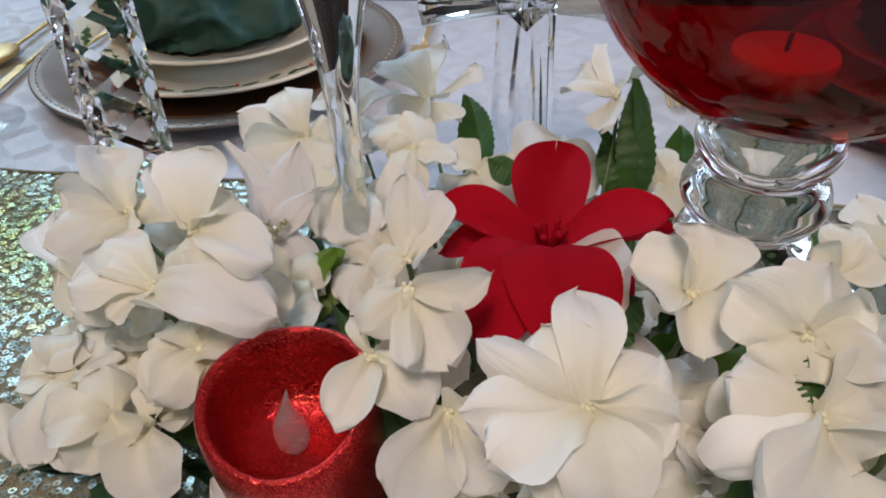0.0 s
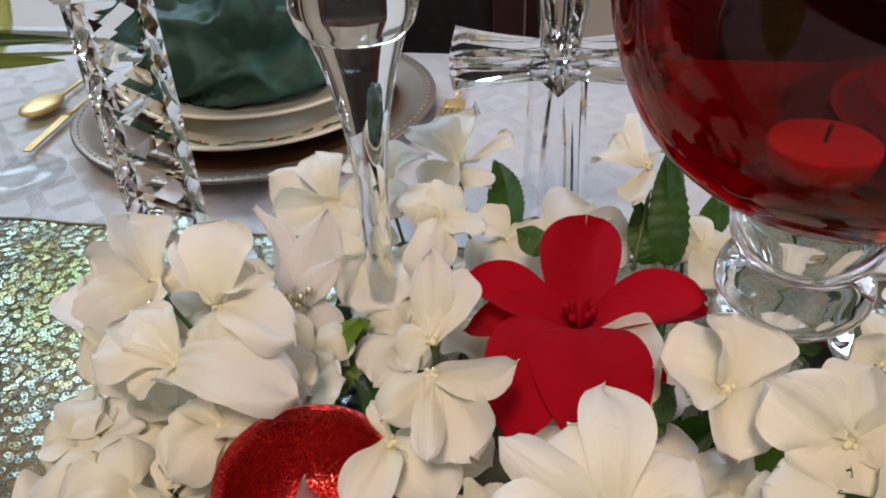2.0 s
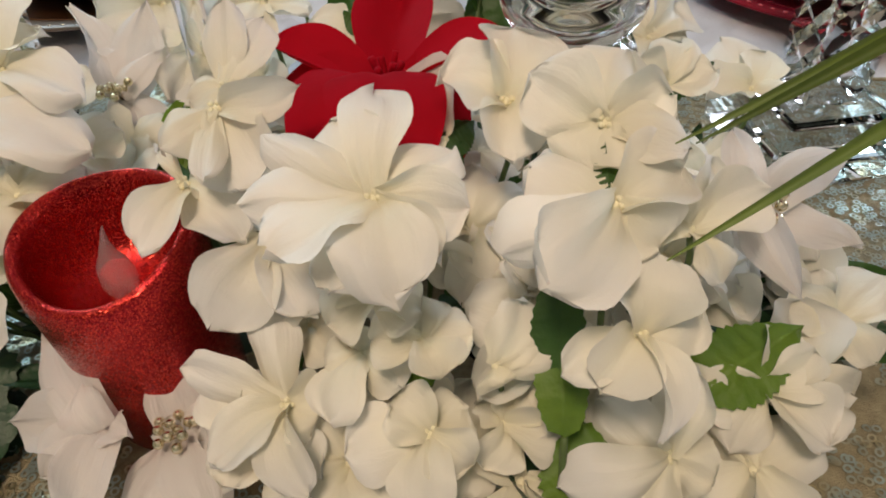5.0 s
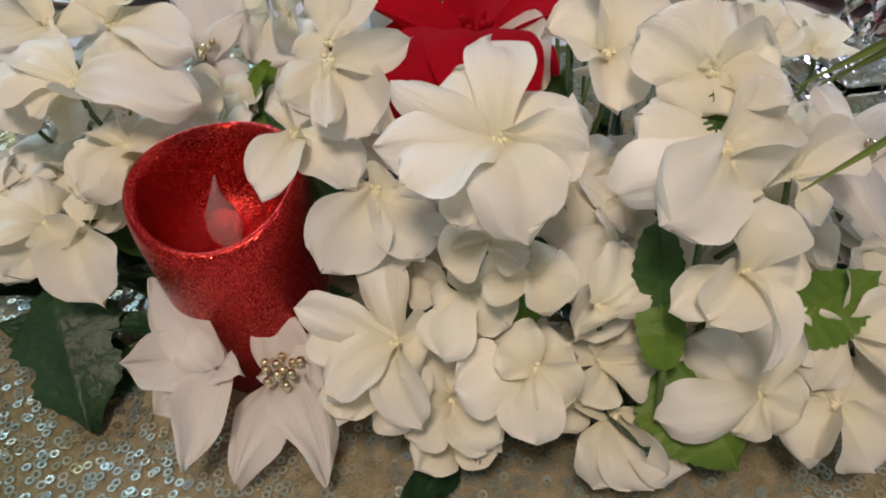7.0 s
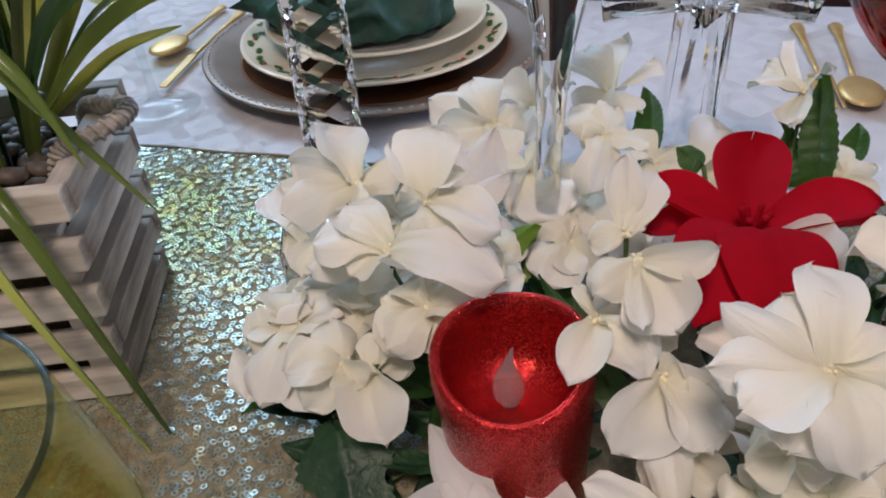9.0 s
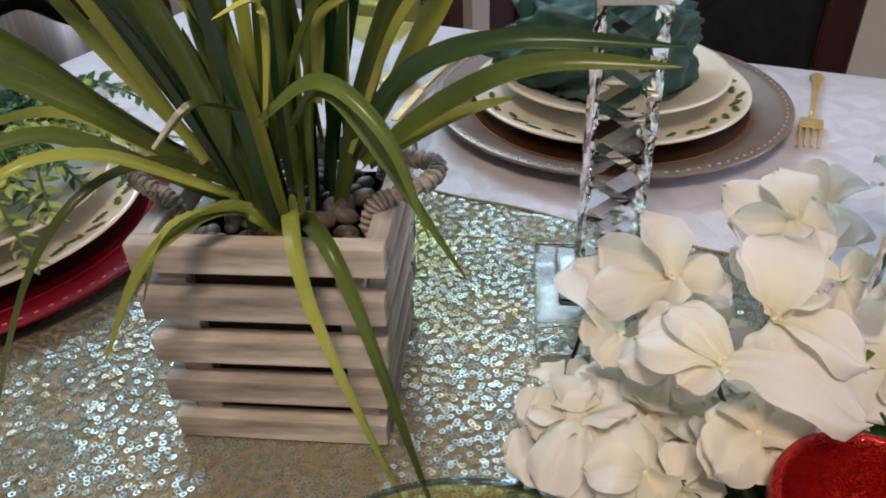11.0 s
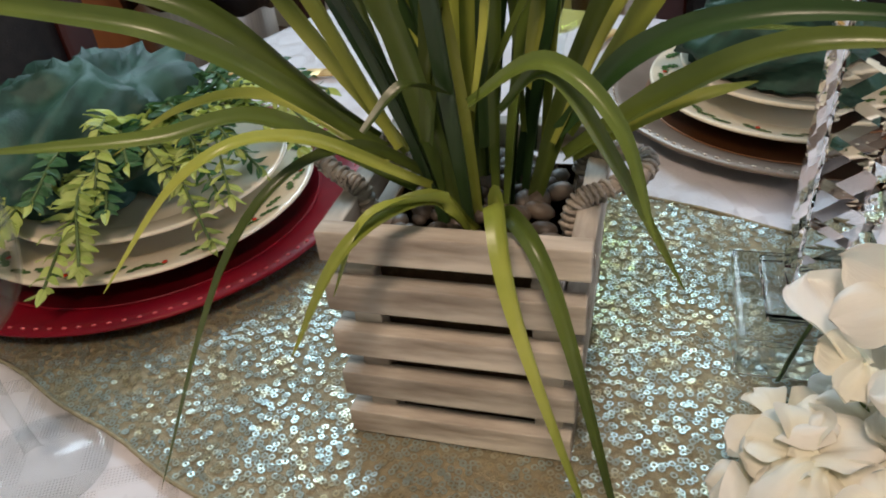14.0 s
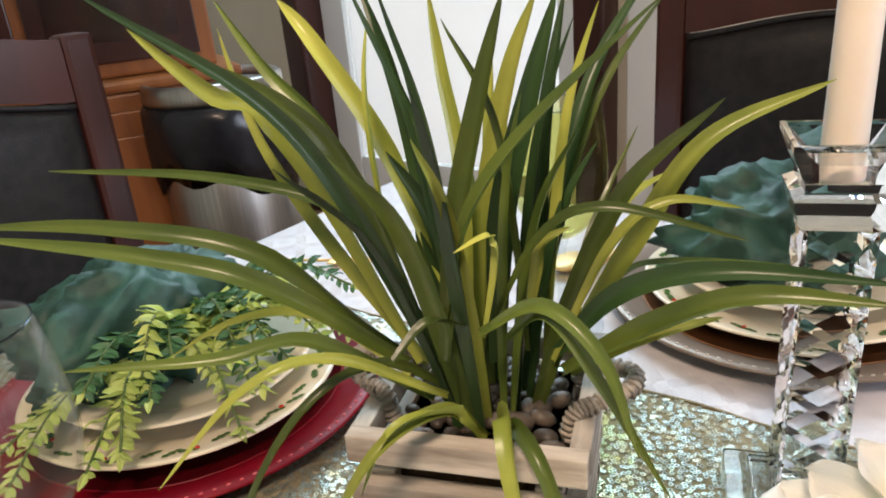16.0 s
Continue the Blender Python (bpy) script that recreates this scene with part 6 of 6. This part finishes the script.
def plate(at, R, holly, label):
    ob = thing("plate", label, "plate", at, 0, "plates")
    k = R / 0.135
    part("dish", lathe([(0.0001, 0), (0.070 * k, 0), (0.074 * k, -0.0), (0.090 * k, 0.006), (R - 0.003, 0.0165), (R, 0.0185), (R - 0.0008, 0.0205), (R - 0.004, 0.0200), (0.094 * k, 0.0105), (0.080 * k, 0.0050), (0.0001, 0.0042)], 96), M_CERAMIC, ob)
    if holly:
        rng2 = random.Random(4)
        leaf = None
        for i in range(44):
            a = 2 * math.pi * i / 44 + rng2.uniform(-0.03, 0.03)
            rr = R - 0.014 + 0.004 * math.sin(i * 2.1)
            z = 0.0105 + (rr - 0.094 * k) / (R - 0.004 - 0.094 * k) * 0.0095 + 0.0007
            slope = math.atan2(0.0095, R - 0.004 - 0.094 * k)
            if leaf is None:
                bm = bmesh.new()
                vs = [bm.verts.new((x * 0.0088, y * 0.0044, 0)) for x, y in ((-1, 0), (-0.6, 0.8), (-0.3, 0.45), (0.0, 0.95), (0.3, 0.45), (0.65, 0.7), (1, 0), (0.65, -0.7), (0.3, -0.45), (0, -0.95), (-0.3, -0.45), (-0.6, -0.8))]
                bm.faces.new(vs)
                leaf = part("painted_leaf", bm, M_HOLLY, ob)
                o = leaf
            else:
                o = new("painted_leaf", leaf.data)
                o.parent = ob
            o.matrix_local = Matrix.Translation((rr * math.cos(a), rr * math.sin(a), z)) @ Matrix.Rotation(a, 4, 'Z') @ Matrix.Rotation(-slope, 4, 'Y') @ Matrix.Rotation(math.pi / 2 + rng2.uniform(-0.7, 0.7), 4, 'Z')
            if i % 4 == 0:
                p = part("painted_berry", sphere(0.0021, scale=(1, 1, 0.25), u=8, v=5), M_BERRY, ob)
                p.location = (rr * math.cos(a + 0.05), rr * math.sin(a + 0.05), z + 0.0004)
    return ob


def napkin(at, turn, seed, size=(0.082, 0.075, 0.085)):
    """A cloth napkin bunched into a full rosette."""
    bm = bmesh.new()
    bmesh.ops.create_icosphere(bm, subdivisions=5, radius=1.0)
    off = seed * 7.3
    for v in bm.verts:
        p = v.co.copy()
        a = math.atan2(p.y, p.x)
        el = max(-0.35, p.z)
        warp = Vector((noise.noise(p * 1.1 + Vector((off, 0, 0))), noise.noise(p * 1.1 + Vector((0, off, 3))), noise.noise(p * 1.1 + Vector((5, 0, off))))) * 0.9
        q = p * 1.35 + warp + Vector((off, 0, off))
        ridge = 1 - min(1.0, abs(noise.noise(q)) * 2.2)
        ridge2 = 1 - min(1.0, abs(noise.noise(q * 2.3 + Vector((9, 1, 4)))) * 2.2)
        r = 0.74 + 0.24 * ridge ** 2 + 0.085 * ridge2 ** 2 + 0.10 * noise.noise(p * 0.9 + Vector((0, off, 0)))
        for a0, z0 in ((0.7 + off, 0.35), (2.9 + off, 0.1), (4.7 + off, 0.55)):
            da = (a - a0 + math.pi) % (2 * math.pi) - math.pi
            r += 0.36 * math.exp(-(da / 0.30) ** 2 - ((p.z - z0) / 0.16) ** 2)
        v.co = Vector((p.x * r * size[0], p.y * r * size[1], el * r * size[2]))
    low = min(v.co.z for v in bm.verts)
    bmesh.ops.translate(bm, verts=bm.verts, vec=(0, 0, -low))
    ob = mesh_object("napkin", bm, M_NAPKIN)
    ob.matrix_world = pose(*at, 0, 0, turn)
    return tagged(ob, "dark green damask napkin bunched on the plate", "napkin", "napkins")


def setting(x, y, mat, well, dots, label, seed, napkin_size, off=(0, 0), turn=0):
    z = TABLE + 0.0012
    charger((x, y, z), mat, well, dots, label)
    plate((x, y, z + 0.0072), 0.135, True, "cream ceramic dinner plate with a painted holly border")
    plate((x + 0.002, y + 0.003, z + 0.0235), 0.112, False, "plain cream ceramic salad plate")
    napkin((x + off[0], y + off[1], z + 0.0280), turn, seed, napkin_size)


setting(-0.209, 0.685, M_TAUPE, M_TAUPEWELL, M_DOT, "taupe charger plate with a beaded edge and bronze well", 1, (0.100, 0.085, 0.082), (-0.016, 0.003), 0)
setting(0.452, 0.671, M_REDCH, M_REDCH, M_DOTRED, "red charger plate with a beaded edge", 2, (0.09, 0.08, 0.066), (0.0, 0.02), 40)
setting(-0.612, 0.273, M_REDCH, M_REDCH, M_DOTRED, "red charger plate with a beaded edge", 3, (0.082, 0.118, 0.076), (-0.045, -0.005), 8)


def cutlery(kind_name, a, b, label):
    """Gold cutlery lying from its handle end a to its tip b."""
    a, b = Vector(a), Vector(b)
    L = (b - a).length
    ob = thing(kind_name, label, kind_name.split("_")[-1], tuple(a), math.degrees(math.atan2(b.y - a.y, b.x - a.x)), "gold cutlery")
    bm = bmesh.new()
    prof = [(0, 0.0045), (0.02, 0.0075), (0.08, 0.0070), (0.16, 0.0042), (0.35, 0.0030), (0.55, 0.0026), (0.66, 0.0030)]
    rows = []
    for t, w in prof:
        rows.append([bm.verts.new((t * L, s * w, 0.0028 + h)) for s, h in ((-1, -0.0012), (-0.6, 0.0010), (0.6, 0.0010), (1, -0.0012), (0, -0.0024))])
    for r, q in zip(rows, rows[1:]):
        for k in range(5):
            bm.faces.new((r[k], r[(k + 1) % 5], q[(k + 1) % 5], q[k]))
    bm.faces.new(rows[0])
    bm.faces.new(rows[-1])
    bmesh.ops.recalc_face_normals(bm, faces=bm.faces)
    part("handle", bm, M_GOLD, ob)
    if "fork" in kind_name:
        part("neck", box(0.12 * L, 0.021, 0.0020, (0.72 * L, 0, 0.0012), 0.0008), M_GOLD, ob)
        for k in range(4):
            part("tine", box(0.22 * L, 0.0026, 0.0018, (0.89 * L, (k - 1.5) * 0.0058, 0.0014), 0.0006), M_GOLD, ob)
    elif "spoon" in kind_name:
        part("bowl", sphere(0.019, (0.83 * L, 0, 0.0065), (1.5, 1.0, 0.28), 20, 10), M_GOLD, ob)
    else:
        bm = box(0.36 * L, 0.015, 0.0018, (0.82 * L, 0, 0.0022), 0.0008)
        for v in bm.verts:
            if v.co.x > 0.93 * L and v.co.y < 0:
                v.co.y += 0.007
            if v.co.x < 0.70 * L:
                v.co.y *= 0.6
        part("knife_blade", bm, M_GOLD, ob, "", False)
    return ob


z = TABLE + 0.0012
cutlery("dinner_fork", (-0.020, 0.845, z), (-0.019, 0.664, z), "ornate gold dinner fork on the white cloth")
cutlery("dinner_knife", (-0.410, 0.790, z), (-0.397, 0.575, z), "gold dinner knife on the white cloth")
cutlery("table_spoon", (-0.442, 0.800, z), (-0.437, 0.640, z), "gold table spoon on the white cloth")
cutlery("dinner_fork", (0.211, 0.800, z), (0.215, 0.610, z), "ornate gold dinner fork on the white cloth")
cutlery("table_spoon", (0.249, 0.804, z), (0.238, 0.600, z), "gold spoon on the white cloth")
cutlery("dinner_fork", (-0.810, 0.510, z), (-0.660, 0.575, z), "gold fork at the end of the table")


# ---- fern sprig on the red setting ----
def fern(base, mid_, tip, seed, dark):
    rng3 = random.Random(seed)
    ob = new("fern_sprig")
    tagged(ob, "artificial green fern sprig lying over the plate", "fern sprig", "fern sprigs")
    pts = smooth_path([base, mid_, tip], 9)
    part("stem", tube(pts, 0.0011, 5), M_STEM, ob)
    n = len(pts)
    for i in range(1, n):
        d = (pts[i] - pts[i - 1]).normalized()
        side = d.cross(Vector((0, 0, 1))).normalized()
        size = 0.022 * (1 - 0.5 * i / n)
        for s in (-1, 1):
            v = (side * s * 0.85 + d * 0.55 + Vector((0, 0, rng3.uniform(-0.35, 0.35)))).normalized() * size * rng3.uniform(0.8, 1.2)
            p = part("leaflet", petal_mesh(v, Vector((0, -0.2, 1)), size * 0.42, 1.0, 0.15, rng3), M_FERNDARK if dark else M_FERN, ob)
            p.location = pts[i]
    p = part("leaflet", petal_mesh((pts[-1] - pts[-2]).normalized() * 0.014, Vector((0, -0.2, 1)), 0.006, 1.0, 0.15, rng3), M_FERN, ob)
    p.location = pts[-1]
    return ob


for k, (b, m2, t2, dark) in enumerate((
        ((-0.600, 0.250, 0.815), (-0.575, 0.200, 0.812), (-0.535, 0.140, 0.790), False),
        ((-0.600, 0.270, 0.825), (-0.550, 0.260, 0.830), (-0.488, 0.235, 0.785), False),
        ((-0.600, 0.300, 0.828), (-0.550, 0.330, 0.842), (-0.485, 0.330, 0.812), False),
        ((-0.610, 0.260, 0.820), (-0.610, 0.180, 0.815), (-0.610, 0.110, 0.790), False),
        ((-0.600, 0.290, 0.825), (-0.560, 0.300, 0.850), (-0.500, 0.285, 0.830), True),
        ((-0.610, 0.320, 0.828), (-0.570, 0.380, 0.845), (-0.520, 0.400, 0.825), True),
        ((-0.600, 0.240, 0.820), (-0.565, 0.225, 0.835), (-0.530, 0.195, 0.820), True),
        ((-0.590, 0.230, 0.822), (-0.550, 0.190, 0.828), (-0.520, 0.160, 0.800), False),
        ((-0.600, 0.310, 0.828), (-0.545, 0.300, 0.848), (-0.490, 0.262, 0.806), False),
        ((-0.605, 0.340, 0.828), (-0.560, 0.370, 0.840), (-0.510, 0.362, 0.815), False),
        ((-0.600, 0.260, 0.826), (-0.570, 0.245, 0.850), (-0.540, 0.225, 0.838), True),
        ((-0.600, 0.330, 0.830), (-0.575, 0.335, 0.856), (-0.540, 0.330, 0.842), True),
        ((-0.610, 0.220, 0.818), (-0.600, 0.160, 0.812), (-0.575, 0.105, 0.786), False))):
    fern(b, m2, t2, k, dark)
fern_rng = random.Random(31)
for k in range(12):
    a = -1.9 + 2.7 * k / 11 + fern_rng.uniform(-0.1, 0.1)
    reach = fern_rng.uniform(0.085, 0.135)
    foot = Vector((-0.612 + fern_rng.uniform(-0.01, 0.03), 0.270 + fern_rng.uniform(-0.04, 0.05), 0.826))
    out = Vector((math.cos(a), math.sin(a), 0))
    fern(tuple(foot), tuple(foot + out * reach * 0.55 + Vector((0, 0, fern_rng.uniform(0.012, 0.034)))), tuple(foot + out * reach + Vector((0, 0, fern_rng.uniform(-0.026, 0.008)))), 40 + k, k % 3 == 0)


# ---- chairs ----
def dining_chair(at, turn):
    """A tall chair: cherry frame round a padded leather back, padded seat, four legs."""
    ob = thing("dining_chair", "dark cherry dining chair with a padded black leather back", "chair", at, turn, "dining chairs")
    W, top = 0.53, 1.05
    for sx in (-1, 1):
        part("back_post", box(0.045, 0.035, top - 0.01, (sx * (W / 2 - 0.0225), 0.21, 0), 0.008), M_DARKWOOD, ob, "", False)
        part("leg", box(0.045, 0.045, 0.43, (sx * (W / 2 - 0.03), -0.20, 0), 0.006), M_DARKWOOD, ob, "", False)
    bm = bmesh.new()
    rows = []
    for i in range(25):
        s = 2 * i / 24 - 1
        arch = 0.030 * math.cos(s * math.pi / 2) ** 1.3
        x = s * (W / 2 - 0.0455)
        rows.append([bm.verts.new((x, y, z)) for y, z in ((0.194, 0.955 + arch), (0.194, 1.035 + arch * 0.9), (0.226, 1.035 + arch * 0.9), (0.226, 0.955 + arch))])
    for r, q in zip(rows, rows[1:]):
        for k in range(4):
            bm.faces.new((r[k], r[(k + 1) % 4], q[(k + 1) % 4], q[k]))
    bm.faces.new(rows[0])
    bm.faces.new(rows[-1])
    bmesh.ops.recalc_face_normals(bm, faces=bm.faces)
    part("top_rail", bm, M_DARKWOOD, ob, "curved cherry top rail", False)
    bm = bmesh.new()
    n = 20
    g = []
    for j in range(n + 1):
        row = []
        for i in range(n + 1):
            s, t = 2 * i / n - 1, j / n
            arch = 0.030 * math.cos(s * math.pi / 2) ** 1.3
            puff = 0.026 * ((1 - s ** 6) * (1 - (2 * t - 1) ** 6)) ** 0.5
            row.append(bm.verts.new((s * (W / 2 - 0.047), 0.196 - puff, 0.50 + t * (0.452 + arch))))
        g.append(row)
    for j in range(n):
        for i in range(n):
            bm.faces.new((g[j][i], g[j][i + 1], g[j + 1][i + 1], g[j + 1][i]))
    ext = bmesh.ops.extrude_face_region(bm, geom=bm.faces[:])
    for v in ext["geom"]:
        if isinstance(v, bmesh.types.BMVert):
            v.co.y = 0.222
    bmesh.ops.recalc_face_normals(bm, faces=bm.faces)
    part("back_cushion", bm, M_LEATHER, ob, "padded black leather back")
    pts = []
    for i in range(31):
        s = 2 * i / 30 - 1
        pts.append(Vector((s * (W / 2 - 0.050), 0.190, 0.950 + 0.030 * math.cos(s * math.pi / 2) ** 1.3)))
    part("piping", tube(pts, 0.004, 6), M_LEATHER, ob, "black leather piping")
    part("seat", box(W, 0.46, 0.08, (0, -0.01, 0.42), 0.02), M_LEATHER, ob, "padded black leather seat")
    return ob


# far side (facing the viewer), and at the table's end
dining_chair((-0.240, 0.90, 0), 0)
dining_chair((0.56, 0.90, 0), 0)
dining_chair((-0.86, 0.245, 0), 90)


# ---- bin and cabinet beyond the table ----
def bin_(at):
    ob = thing("trash_can", "tall stainless steel bin lined with a black plastic bag", "trash can", at)
    part("steel_body", lathe([(0.0001, 0), (0.165, 0), (0.17, 0.01), (0.17, 0.60), (0.165, 0.605), (0.0001, 0.605)], 48), M_STEEL, ob)
    part("rim", lathe([(0.150, 0.612), (0.174, 0.612), (0.176, 0.62), (0.174, 0.652), (0.166, 0.658), (0.150, 0.652)], 48, close=True), M_STEEL, ob, "steel rim")
    part("lid", lathe([(0.0001, 0.640), (0.150, 0.635), (0.150, 0.630), (0.0001, 0.630)], 40), M_STEEL, ob, "dull steel lid")
    bm = lathe([(0.172, 0.615), (0.186, 0.60), (0.190, 0.55), (0.188, 0.48), (0.174, 0.41), (0.172, 0.45), (0.172, 0.60)], 48, close=True,
               wave=lambda a, r, z: ((-0.03 * math.sin(2 * a + 0.7) + 0.012 * math.sin(7 * a)) if z < 0.56 else 0, 1 + 0.02 * math.sin(9 * a) * (0.62 - z) * 6))
    part("bag", bm, M_BAG, ob, "black plastic bag folded over the rim")
    return ob


bin_((-1.93, 1.32, 0)).scale = (1.16, 1.16, 1.24)


def cabinet(at, turn):
    ob = thing("china_cabinet", "orange-brown wooden china cabinet with glass doors", "cabinet", at, turn)
    part("lower_body", box(1.05, 0.42, 0.80, (0, 0, 0), 0.012), M_ORANGEWOOD, ob, "", False)
    part("ledge", box(1.11, 0.46, 0.035, (0, 0, 0.801), 0.012), M_ORANGEWOOD, ob, "moulded wooden ledge", False)
    part("upper_body", box(1.00, 0.36, 1.05, (0, 0.02, 0.837), 0.01), M_ORANGEWOOD, ob, "", False)
    for sx in (-1, 1):
        d = part("door", box(0.46, 0.02, 0.70, (sx * 0.245, -0.221, 0.05), 0.006), M_ORANGEWOOD, ob, "", False)
        part("door_panel", box(0.34, 0.012, 0.56, (sx * 0.245, -0.238, 0.12), 0.005), M_ORANGEWOOD, d, "", False)
        part("door_knob", sphere(0.013, (sx * 0.045, -0.245, 0.42)), M_GOLD, d, "brass knob")
        u = part("glass_door", box(0.44, 0.018, 0.96, (sx * 0.235, -0.170, 0.88), 0.005), M_DARKWOOD, ob, "glazed upper door", False)
        part("glass_pane", box(0.34, 0.006, 0.84, (sx * 0.235, -0.183, 0.94)), M_THINGLASS, u, "", False)
    part("corner_post", box(0.06, 0.06, 0.80, (0.515, -0.20, 0.0), 0.02), M_ORANGEWOOD, ob, "rounded corner post")
    return ob


cabinet((-2.35, 1.02, 0), 62)

# ring sequins of the runner that lie nearest
rng = random.Random(77)
v1, f1 = [], []
sequin_ring(v1, f1, 0, 0, 0, rng)
one = bpy.data.meshes.new("sequin")
one.from_pydata(v1, [], f1)
one.materials.append(M_SEQUIN)
for px, py in single:
    s = new("sequin", one)
    s.parent = runner
    s.matrix_local = pose(px, py, runner_z(px, py) + 0.0011, rng.gauss(0, 9), rng.gauss(0, 9), rng.uniform(0, 360))
